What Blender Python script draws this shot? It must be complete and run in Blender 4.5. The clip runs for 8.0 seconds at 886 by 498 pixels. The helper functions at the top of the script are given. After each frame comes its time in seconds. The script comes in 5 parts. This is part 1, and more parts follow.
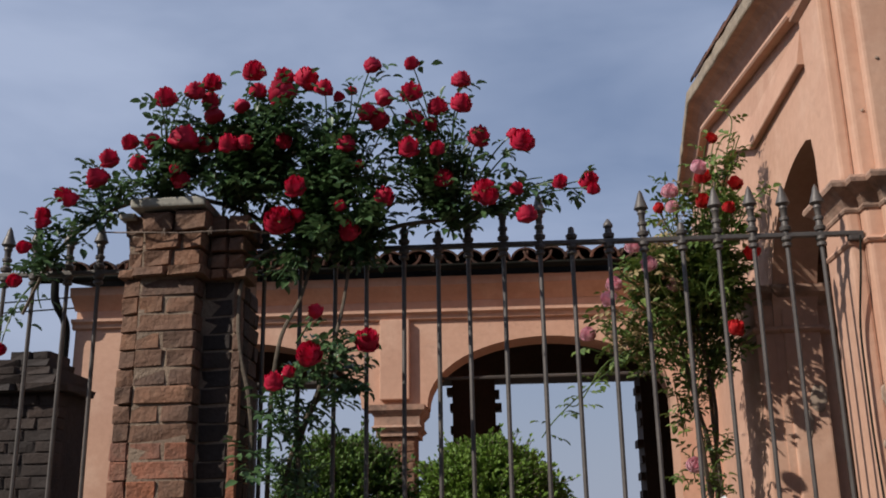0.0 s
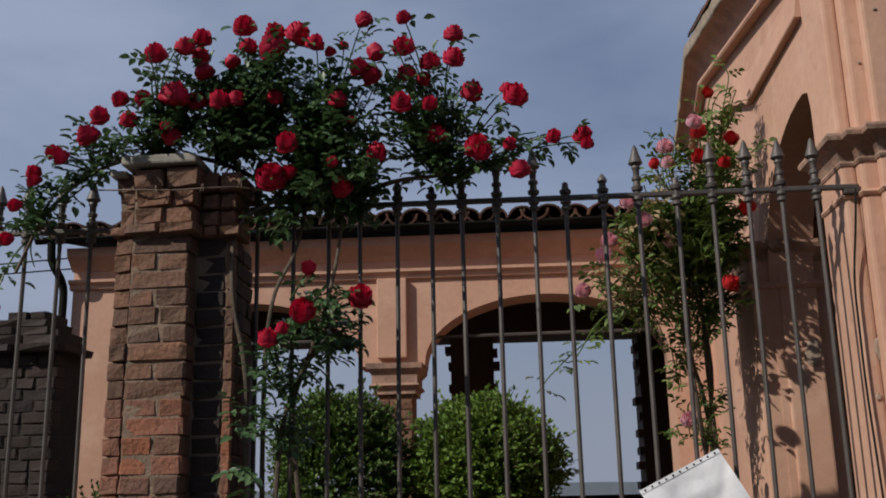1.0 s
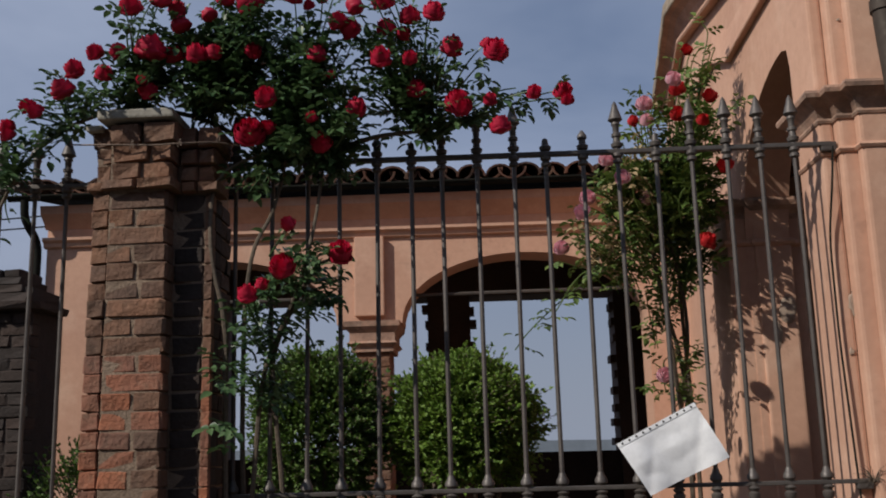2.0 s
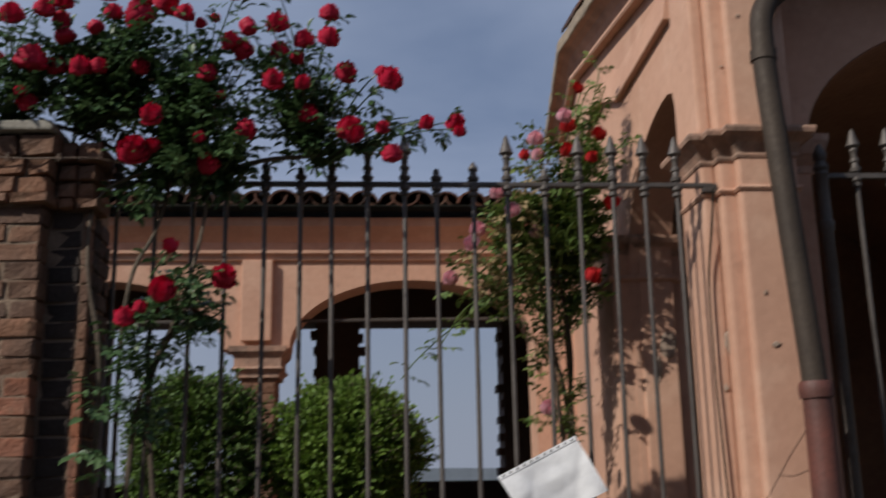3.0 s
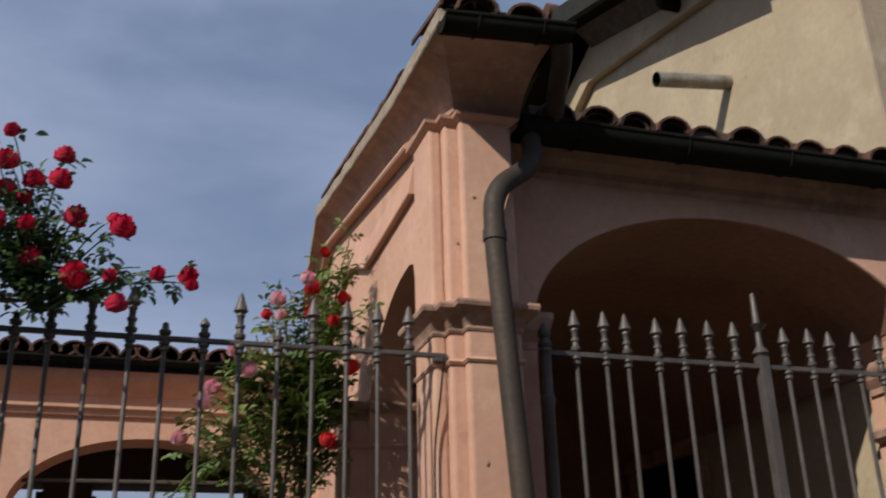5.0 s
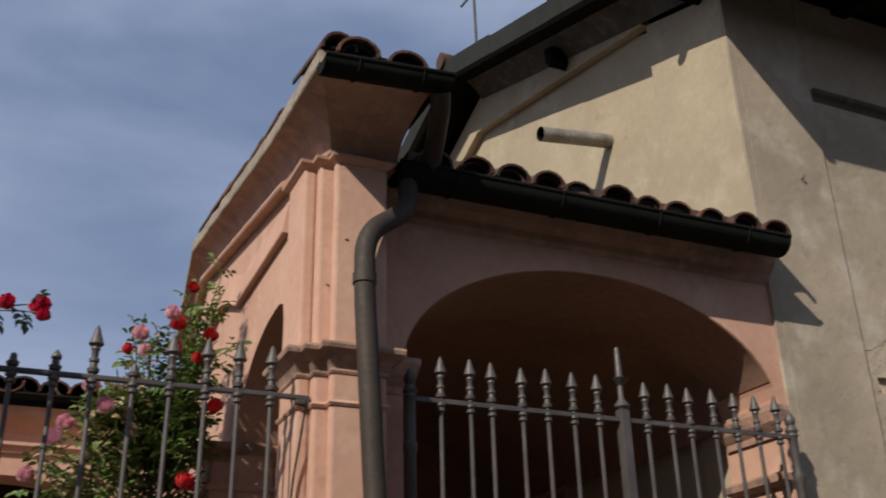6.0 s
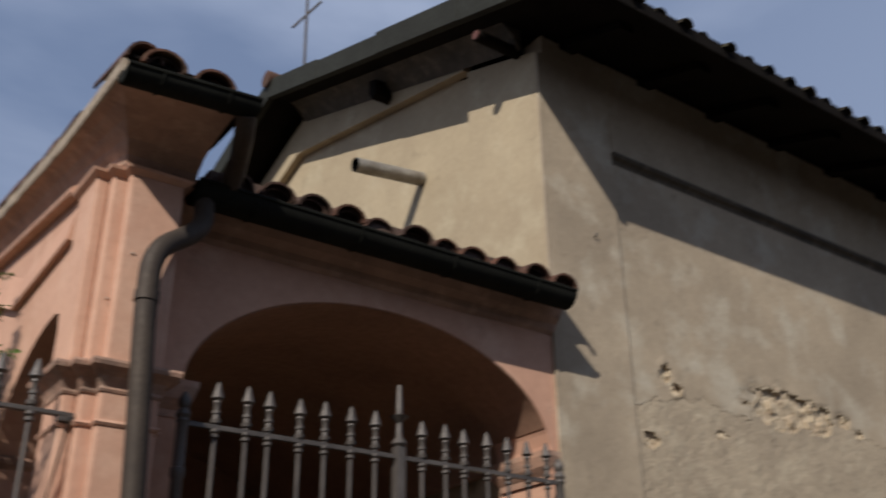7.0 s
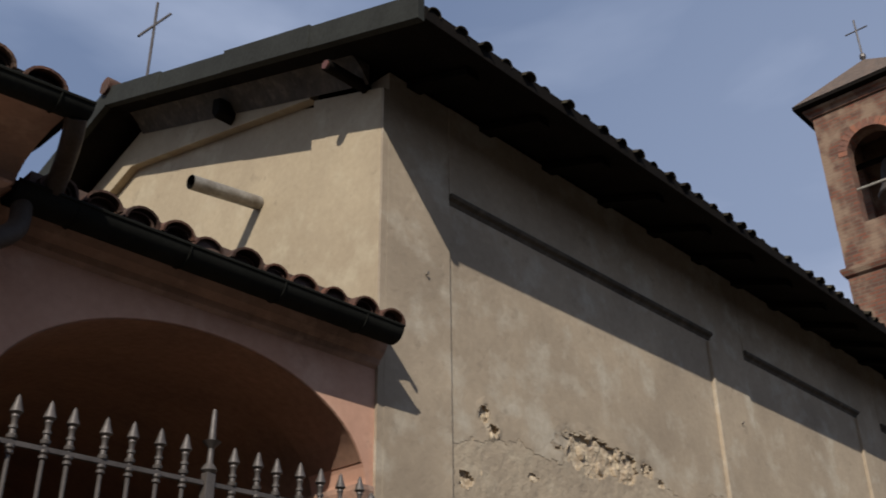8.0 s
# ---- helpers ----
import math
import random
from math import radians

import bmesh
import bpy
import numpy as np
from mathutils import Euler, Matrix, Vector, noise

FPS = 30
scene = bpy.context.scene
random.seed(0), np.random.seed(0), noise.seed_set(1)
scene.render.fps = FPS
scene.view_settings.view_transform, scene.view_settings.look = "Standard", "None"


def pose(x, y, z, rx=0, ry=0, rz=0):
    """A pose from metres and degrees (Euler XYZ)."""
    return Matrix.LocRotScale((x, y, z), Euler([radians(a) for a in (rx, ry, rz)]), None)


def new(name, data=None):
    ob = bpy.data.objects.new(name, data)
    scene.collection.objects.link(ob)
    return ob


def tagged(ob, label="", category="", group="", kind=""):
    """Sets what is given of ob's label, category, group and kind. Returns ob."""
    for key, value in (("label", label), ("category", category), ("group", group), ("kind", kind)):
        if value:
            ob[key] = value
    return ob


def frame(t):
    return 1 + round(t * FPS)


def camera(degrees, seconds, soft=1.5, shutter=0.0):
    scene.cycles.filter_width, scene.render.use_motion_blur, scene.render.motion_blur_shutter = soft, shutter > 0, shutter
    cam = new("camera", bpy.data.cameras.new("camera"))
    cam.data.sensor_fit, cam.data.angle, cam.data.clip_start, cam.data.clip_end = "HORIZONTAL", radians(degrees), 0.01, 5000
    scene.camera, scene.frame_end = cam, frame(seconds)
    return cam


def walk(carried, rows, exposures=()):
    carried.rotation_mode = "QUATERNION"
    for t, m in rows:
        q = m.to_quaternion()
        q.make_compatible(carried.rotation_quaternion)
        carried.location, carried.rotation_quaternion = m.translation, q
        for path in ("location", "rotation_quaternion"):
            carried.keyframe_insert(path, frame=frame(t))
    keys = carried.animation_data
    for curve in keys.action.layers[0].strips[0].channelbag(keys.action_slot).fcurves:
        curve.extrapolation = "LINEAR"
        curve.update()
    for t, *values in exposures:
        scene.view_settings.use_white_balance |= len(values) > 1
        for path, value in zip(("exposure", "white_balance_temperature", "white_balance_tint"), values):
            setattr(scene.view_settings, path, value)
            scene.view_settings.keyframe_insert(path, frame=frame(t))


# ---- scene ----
cam = camera(48.26, 8.0, soft=1.8, shutter=0.5)
# seconds, eye in metres, yaw, pitch, roll in degrees
ROWS = [
    (0.0, 0.059, -0.073, 1.585, 3.56, 16.21, 0.92),
    (0.5, 0.066, -0.066, 1.576, 3.92, 15.07, 1.08),
    (1.0, 0.081, -0.056, 1.570, 3.65, 13.97, 1.22),
    (2.5, 0.059, -0.051, 1.554, -0.06, 11.15, 1.28),
    (3.0, 0.084, -0.036, 1.569, -4.16, 13.02, 0.99),
    (3.5, 0.113, -0.031, 1.603, -9.17, 15.43, 1.28),
    (4.0, 0.139, -0.049, 1.622, -12.53, 16.85, 1.31),
    (5.5, 0.270, -0.069, 1.539, -20.67, 24.13, 1.48),
    (6.0, 0.310, -0.093, 1.561, -24.27, 24.55, 1.28),
    (6.5, 0.358, -0.134, 1.564, -27.67, 25.40, 1.09),
    (7.0, 0.391, -0.189, 1.588, -35.90, 25.69, 0.54),
    (7.5, 0.410, -0.171, 1.567, -42.79, 27.32, 1.01),
    (8.0, 0.413, -0.205, 1.568, -46.39, 27.67, 0.55),
]
walk(cam, [(t, pose(x, y, z, 90 + pitch, roll, yaw)) for t, x, y, z, yaw, pitch, roll in ROWS],
     exposures=((0.0, 0.04), (0.5, -0.19), (1.0, -0.29), (3.0, -0.28), (4.0, -0.14), (5.5, -0.04), (8.0, -0.05)))

# ---------------------------------------------------------------- light
SUN_WAY = Vector((1.45, 1.0, -1.27)).normalized()      # the way the sunlight travels
sun_data = bpy.data.lights.new("sun", "SUN")
sun_data.energy, sun_data.angle, sun_data.color = 4.25, radians(0.53), (1.0, 0.945, 0.87)
sun = new("sun", sun_data)
sun.matrix_world = Matrix.Translation((-6, -5, 9)) @ SUN_WAY.to_track_quat("-Z", "Y").to_matrix().to_4x4()

world = bpy.data.worlds.new("world")
scene.world = world
world.use_nodes = True
wt = world.node_tree
wt.nodes.clear()
sky = wt.nodes.new("ShaderNodeTexSky")
sky.sky_type = "NISHITA"
sky.sun_disc = False
sky.sun_elevation = math.asin(-SUN_WAY.z)
sky.sun_rotation = math.atan2(-SUN_WAY.x, -SUN_WAY.y)
sky.air_density, sky.dust_density, sky.ozone_density = 1.0, 2.2, 2.0
coord = wt.nodes.new("ShaderNodeTexCoord")
stretch = wt.nodes.new("ShaderNodeMapping")
stretch.inputs["Scale"].default_value = (1.0, 1.0, 2.6)
wt.links.new(coord.outputs["Generated"], stretch.inputs["Vector"])
cloud = wt.nodes.new("ShaderNodeTexNoise")
cloud.inputs["Scale"].default_value, cloud.inputs["Detail"].default_value, cloud.inputs["Distortion"].default_value = 2.3, 5.0, 0.25
wt.links.new(stretch.outputs["Vector"], cloud.inputs["Vector"])
veil = wt.nodes.new("ShaderNodeMapRange")
veil.inputs["From Min"].default_value, veil.inputs["From Max"].default_value = 0.44, 0.72
veil.inputs["To Min"].default_value, veil.inputs["To Max"].default_value = 0.0, 0.85
wt.links.new(cloud.outputs["Fac"], veil.inputs["Value"])
blend = wt.nodes.new("ShaderNodeMix")
blend.data_type = "RGBA"
split = wt.nodes.new("ShaderNodeSeparateXYZ")
wt.links.new(coord.outputs["Generated"], split.inputs[0])
glare = wt.nodes.new("ShaderNodeMapRange")       # thicker haze towards the sun's side
glare.inputs["From Min"].default_value, glare.inputs["From Max"].default_value = 0.05, -0.5
glare.inputs["To Min"].default_value, glare.inputs["To Max"].default_value = 0.0, 0.7
wt.links.new(split.outputs["X"], glare.inputs["Value"])
far_veil = wt.nodes.new("ShaderNodeMapRange")    # high cloud over the bell tower's side
far_veil.inputs["From Min"].default_value, far_veil.inputs["From Max"].default_value = 0.55, 0.9
far_veil.inputs["To Min"].default_value, far_veil.inputs["To Max"].default_value = 0.0, 0.55
wt.links.new(split.outputs["X"], far_veil.inputs["Value"])
both = wt.nodes.new("ShaderNodeMath")
wt.links.new(glare.outputs["Result"], both.inputs[0])
wt.links.new(far_veil.outputs["Result"], both.inputs[1])
thick = wt.nodes.new("ShaderNodeMath")
thick.use_clamp = True
wt.links.new(veil.outputs["Result"], thick.inputs[0])
wt.links.new(both.outputs["Value"], thick.inputs[1])
wt.links.new(thick.outputs["Value"], blend.inputs["Factor"])
haze = wt.nodes.new("ShaderNodeMix")
haze.data_type = "RGBA"
haze.inputs["Factor"].default_value = 0.72
wt.links.new(sky.outputs["Color"], haze.inputs[6])
haze.inputs[7].default_value = (2.55, 3.35, 5.3, 1)
wt.links.new(haze.outputs[2], blend.inputs[6])
blend.inputs[7].default_value = (4.4, 5.2, 7.15, 1)
low = wt.nodes.new("ShaderNodeMapRange")         # pale haze low over the plain
low.inputs["From Min"].default_value, low.inputs["From Max"].default_value = 0.02, 0.30
low.inputs["To Min"].default_value, low.inputs["To Max"].default_value = 0.8, 0.0
wt.links.new(split.outputs["Z"], low.inputs["Value"])
pale = wt.nodes.new("ShaderNodeMix")
pale.data_type = "RGBA"
wt.links.new(low.outputs["Result"], pale.inputs["Factor"])
wt.links.new(blend.outputs[2], pale.inputs[6])
pale.inputs[7].default_value = (4.1, 4.55, 5.6, 1)
back = wt.nodes.new("ShaderNodeBackground")
back.inputs["Strength"].default_value = 0.085
wt.links.new(pale.outputs[2], back.inputs["Color"])
wout = wt.nodes.new("ShaderNodeOutputWorld")
wt.links.new(back.outputs["Background"], wout.inputs["Surface"])

# ---------------------------------------------------------------- materials
def material(name, base, dark, rough=0.85, grain=40.0, stain=1.6, bump=0.25, bump_size=0.004, metal=0.0, vary=0.0, light=None, spots=0.0, streak=(1, 1, 1), island=False, fleck=0.45, gloss=0.5):
    """A weathered surface: fine grain and broad stains between base, dark and light, with a fine relief."""
    m = bpy.data.materials.new(name)
    m.use_nodes = True
    nt = m.node_tree
    n, l = nt.nodes, nt.links
    bsdf = n["Principled BSDF"]
    bsdf.inputs["Metallic"].default_value = metal
    bsdf.inputs["Specular IOR Level"].default_value = gloss
    tc = n.new("ShaderNodeTexCoord")
    geo = n.new("ShaderNodeNewGeometry")
    mp = n.new("ShaderNodeMapping")
    mp.inputs["Scale"].default_value = streak
    l.new(geo.outputs["Position"], mp.inputs["Vector"])

    def tex(scale, detail, rough_n=0.6):
        t = n.new("ShaderNodeTexNoise")
        t.inputs["Scale"].default_value, t.inputs["Detail"].default_value, t.inputs["Roughness"].default_value = scale, detail, rough_n
        l.new(mp.outputs["Vector"], t.inputs["Vector"])
        return t

    def mix(fac, a, b):
        x = n.new("ShaderNodeMix")
        x.data_type = "RGBA"
        l.new(fac, x.inputs["Factor"])
        for sock, val in ((x.inputs[6], a), (x.inputs[7], b)):
            if isinstance(val, tuple):
                sock.default_value = (*val, 1)
            else:
                l.new(val, sock)
        return x.outputs[2]

    def span(value, a, b, lo=0.0, hi=1.0):
        r = n.new("ShaderNodeMapRange")
        for k, v in zip(("From Min", "From Max", "To Min", "To Max"), (a, b, lo, hi)):
            r.inputs[k].default_value = v
        l.new(value, r.inputs["Value"])
        return r.outputs["Result"]

    broad, fine = tex(stain, 6), tex(grain, 4)
    col = mix(span(broad.outputs["Fac"], 0.36, 0.68), base, dark)
    if light:
        pale = tex(stain * 2.7, 5)
        col = mix(span(pale.outputs["Fac"], 0.52, 0.72, 0.0, 0.8), col, light)
    if spots:
        speck = tex(stain * 5.5, 8, 0.7)
        col = mix(span(speck.outputs["Fac"], 0.6, 0.68, 0.0, spots), col, tuple(c * 0.45 for c in dark))
    col = mix(span(fine.outputs["Fac"], 0.3, 0.75, 0.0, fleck), col, tuple(0.6 * c for c in dark))
    if vary:
        info = n.new("ShaderNodeObjectInfo")
        hsv = n.new("ShaderNodeHueSaturation")
        rnd = geo.outputs["Random Per Island"] if island else info.outputs["Random"]
        l.new(span(rnd, 0, 1, 1 - vary, 1 + vary), hsv.inputs["Value"])
        l.new(span(rnd, 0, 1, 1 - vary * 0.35, 1 + vary * 0.15), hsv.inputs["Saturation"])
        l.new(col, hsv.inputs["Color"])
        col = hsv.outputs["Color"]
    l.new(col, bsdf.inputs["Base Color"])
    l.new(span(fine.outputs["Fac"], 0.2, 0.8, max(0.05, rough - 0.1), min(1.0, rough + 0.1)), bsdf.inputs["Roughness"])
    b = n.new("ShaderNodeBump")
    b.inputs["Strength"].default_value, b.inputs["Distance"].default_value = bump, bump_size
    hgt = n.new("ShaderNodeMath")
    l.new(fine.outputs["Fac"], hgt.inputs[0])
    mid = tex(grain * 0.22, 4)
    l.new(mid.outputs["Fac"], hgt.inputs[1])
    l.new(hgt.outputs["Value"], b.inputs["Height"])
    l.new(b.outputs["Normal"], bsdf.inputs["Normal"])
    return m


PINK = material("pink_plaster", (0.60, 0.352, 0.242), (0.495, 0.275, 0.187), grain=26, stain=1.3, bump=0.35, bump_size=0.006, light=(0.645, 0.41, 0.295), spots=0.25, fleck=0.22)
# Stained, darker copy of the pink plaster; shade below the eaves is in its colour.
COVE = material("shaded_cornice_plaster", (0.42, 0.258, 0.182), (0.25, 0.155, 0.112), grain=26, stain=4.0, bump=0.45, bump_size=0.007, light=(0.50, 0.33, 0.24), spots=0.4, fleck=0.25)
SCAR = material("bare_undercoat", (0.42, 0.315, 0.24), (0.31, 0.23, 0.175), grain=40, stain=14, bump=0.6, light=(0.44, 0.33, 0.25), spots=0.4)
PINKWORN = material("grimy_pink_plaster", (0.52, 0.30, 0.205), (0.20, 0.13, 0.095), grain=30, stain=6.5, bump=0.5, bump_size=0.008, light=(0.55, 0.38, 0.28), spots=0.6, fleck=0.3)
CREAM = material("cream_plaster", (0.455, 0.362, 0.235), (0.365, 0.285, 0.185), grain=24, stain=1.3, bump=0.4, bump_size=0.006, light=(0.50, 0.42, 0.285), spots=0.3, fleck=0.2)
GREY = material("grey_render", (0.445, 0.355, 0.25), (0.31, 0.245, 0.172), grain=22, stain=1.25, bump=0.5, bump_size=0.008, fleck=0.22, light=(0.52, 0.46, 0.36), spots=0.3)
SKIM = material("lower_render_coat", (0.44, 0.355, 0.25), (0.33, 0.262, 0.185), grain=16, stain=2.6, bump=0.8, bump_size=0.014, fleck=0.25, light=(0.51, 0.43, 0.31), spots=0.35)
RUBBLE = material("bare_masonry", (0.60, 0.49, 0.335), (0.42, 0.31, 0.205), grain=30, stain=14, bump=0.9, bump_size=0.02, light=(0.62, 0.53, 0.40))
# Cream darkened so its colour carries the shade under eaves and panel bands.
SHADEDCREAM = material("shaded_cream_plaster", (0.105, 0.083, 0.058), (0.045, 0.036, 0.027), grain=24, stain=3.5, bump=0.4, light=(0.17, 0.135, 0.095), spots=0.5)
# Dark base deepens the shade inside the arcade.
DARKPLASTER = material("dark_plaster", (0.13, 0.078, 0.055), (0.08, 0.05, 0.038), grain=40, stain=1.6, bump=0.4)
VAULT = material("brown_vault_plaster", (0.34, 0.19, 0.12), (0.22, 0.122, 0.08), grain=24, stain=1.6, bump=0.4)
BRICK = material("old_brick", (0.335, 0.118, 0.060), (0.20, 0.088, 0.053), grain=60, stain=9, bump=1.0, bump_size=0.007, vary=0.30, light=(0.24, 0.135, 0.08), spots=0.45)
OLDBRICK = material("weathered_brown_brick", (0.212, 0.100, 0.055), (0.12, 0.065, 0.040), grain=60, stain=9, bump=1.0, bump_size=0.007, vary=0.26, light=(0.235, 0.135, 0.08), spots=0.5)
MORTAR = material("lime_mortar", (0.33, 0.235, 0.16), (0.16, 0.108, 0.074), grain=120, stain=7, bump=0.9, bump_size=0.006)
STONE = material("weathered_stone", (0.38, 0.35, 0.29), (0.24, 0.22, 0.18), grain=60, stain=6, bump=0.6, light=(0.45, 0.42, 0.35))
MOSSTILE = material("mossy_dark_tile", (0.045, 0.036, 0.026), (0.022, 0.02, 0.014), rough=0.95, gloss=0.1, grain=60, stain=7, bump=0.8, vary=0.4, light=(0.075, 0.068, 0.042), spots=0.5)
TILE = material("roof_tile", (0.135, 0.06, 0.04), (0.06, 0.038, 0.028), grain=60, stain=7, bump=0.8, bump_size=0.006, vary=0.42, light=(0.19, 0.125, 0.085), spots=0.75, gloss=0.2)
TILEJ = material("roof_tile_joined", (0.14, 0.09, 0.06), (0.085, 0.062, 0.045), grain=60, stain=5, bump=0.6, vary=0.4, light=(0.22, 0.165, 0.12), spots=0.5, island=True)
IRON = material("painted_iron", (0.135, 0.116, 0.103), (0.08, 0.068, 0.06), rough=0.5, grain=90, stain=9, bump=0.3, bump_size=0.001, metal=0.25)
GUTTER = material("dark_gutter_metal", (0.022, 0.022, 0.018), (0.013, 0.013, 0.011), rough=0.95, gloss=0.06, grain=60, stain=4, bump=0.1, metal=0.0)
PIPE = material("brown_painted_pipe", (0.075, 0.056, 0.042), (0.05, 0.038, 0.03), rough=0.65, gloss=0.3, grain=60, stain=5, bump=0.15, metal=0.2)
ZINC = material("zinc_flue", (0.40, 0.38, 0.34), (0.20, 0.175, 0.145), rough=0.55, grain=50, stain=9, bump=0.2, metal=0.3)
# Near-black base and low gloss deepen the shade under the eaves.
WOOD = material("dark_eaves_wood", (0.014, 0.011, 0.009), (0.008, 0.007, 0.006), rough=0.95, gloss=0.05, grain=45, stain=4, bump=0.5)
VERGE = material("lead_verge_sheet", (0.035, 0.036, 0.03), (0.024, 0.024, 0.02), gloss=0.2, rough=0.85, grain=40, stain=3, bump=0.2, metal=0.1)
STEM = material("rose_bark", (0.16, 0.12, 0.085), (0.09, 0.07, 0.05), grain=80, stain=10, bump=0.7)
EARTH = material("gravel_ground", (0.10, 0.082, 0.062), (0.07, 0.058, 0.045), grain=30, stain=2, bump=0.6)
# Blue-grey base puts the haze of distance into the hills' colour.
HILL = material("far_hill", (0.20, 0.23, 0.27), (0.16, 0.19, 0.22), grain=0.2, stain=0.02, bump=0.0)


def leafy(name, base, other, rough=0.45, vary=0.35):
    """Leaf or petal: varied from piece to piece, letting some light through."""
    m = bpy.data.materials.new(name)
    m.use_nodes = True
    n, l = m.node_tree.nodes, m.node_tree.links
    bsdf, out = n["Principled BSDF"], n["Material Output"]
    geo = n.new("ShaderNodeNewGeometry")
    ns = n.new("ShaderNodeTexNoise")
    ns.inputs["Scale"].default_value = 6.0
    l.new(geo.outputs["Position"], ns.inputs["Vector"])
    add = n.new("ShaderNodeMath")
    add.operation = "MULTIPLY_ADD"
    l.new(geo.outputs["Random Per Island"], add.inputs[0])
    add.inputs[1].default_value = 0.7
    half = n.new("ShaderNodeMath")
    half.operation = "MULTIPLY"
    half.inputs[1].default_value = 0.4
    l.new(ns.outputs["Fac"], half.inputs[0])
    l.new(half.outputs["Value"], add.inputs[2])
    mx = n.new("ShaderNodeMix")
    mx.data_type = "RGBA"
    l.new(add.outputs["Value"], mx.inputs["Factor"])
    mx.inputs[6].default_value, mx.inputs[7].default_value = (*base, 1), (*other, 1)
    l.new(mx.outputs[2], bsdf.inputs["Base Color"])
    bsdf.inputs["Roughness"].default_value = rough
    tr = n.new("ShaderNodeBsdfTranslucent")
    l.new(mx.outputs[2], tr.inputs["Color"])
    ms = n.new("ShaderNodeMixShader")
    ms.inputs[0].default_value = 0.22
    l.new(bsdf.outputs[0], ms.inputs[1])
    l.new(tr.outputs[0], ms.inputs[2])
    l.new(ms.outputs[0], out.inputs["Surface"])
    return m


ROSE_LEAF = leafy("rose_leaf", (0.038, 0.088, 0.032), (0.10, 0.168, 0.062), rough=0.42)
VINE_LEAF = leafy("vine_leaf", (0.05, 0.105, 0.02), (0.16, 0.215, 0.045), rough=0.55)
DRY_LEAF = leafy("yellowed_leaf", (0.30, 0.24, 0.10), (0.42, 0.30, 0.16), rough=0.7)
SHRUB_LEAF = leafy("shrub_leaf", (0.07, 0.15, 0.014), (0.19, 0.29, 0.04), rough=0.62)
# Darker copy of the shrub leaf, with shade put into its colour.
SHADED_LEAF = leafy("shaded_shrub_leaf", (0.04, 0.095, 0.013), (0.12, 0.20, 0.03), rough=0.62)
RED = leafy("red_petal", (0.46, 0.005, 0.036), (0.62, 0.012, 0.06), rough=0.6)
SCARLET = leafy("scarlet_petal", (0.50, 0.012, 0.02), (0.62, 0.03, 0.03), rough=0.6)
ROSEPINK = leafy("pink_petal", (0.78, 0.24, 0.36), (0.88, 0.62, 0.64), rough=0.6)
PAPER = material("plastic_sleeve", (0.88, 0.88, 0.88), (0.80, 0.80, 0.81), rough=0.3, grain=20, stain=5, bump=0.3)
REDPIPE = material("rust_red_pipe", (0.15, 0.05, 0.036), (0.09, 0.036, 0.028), rough=0.6, grain=60, stain=6, bump=0.3)
FASCIA = material("lichened_fascia", (0.40, 0.31, 0.22), (0.24, 0.19, 0.14), grain=40, stain=7, bump=0.8, bump_size=0.01, light=(0.46, 0.39, 0.29), spots=0.7)
WIRE = material("rusty_wire", (0.22, 0.16, 0.12), (0.14, 0.10, 0.075), rough=0.6, grain=90, stain=20, bump=0.3, metal=0.4)
# Shade is put into this brick's near-black colour.
DARKBRICK = material("shade_dark_brick", (0.044, 0.026, 0.019), (0.024, 0.016, 0.012), grain=70, stain=6, bump=0.8, bump_size=0.006, vary=0.3, spots=0.4)


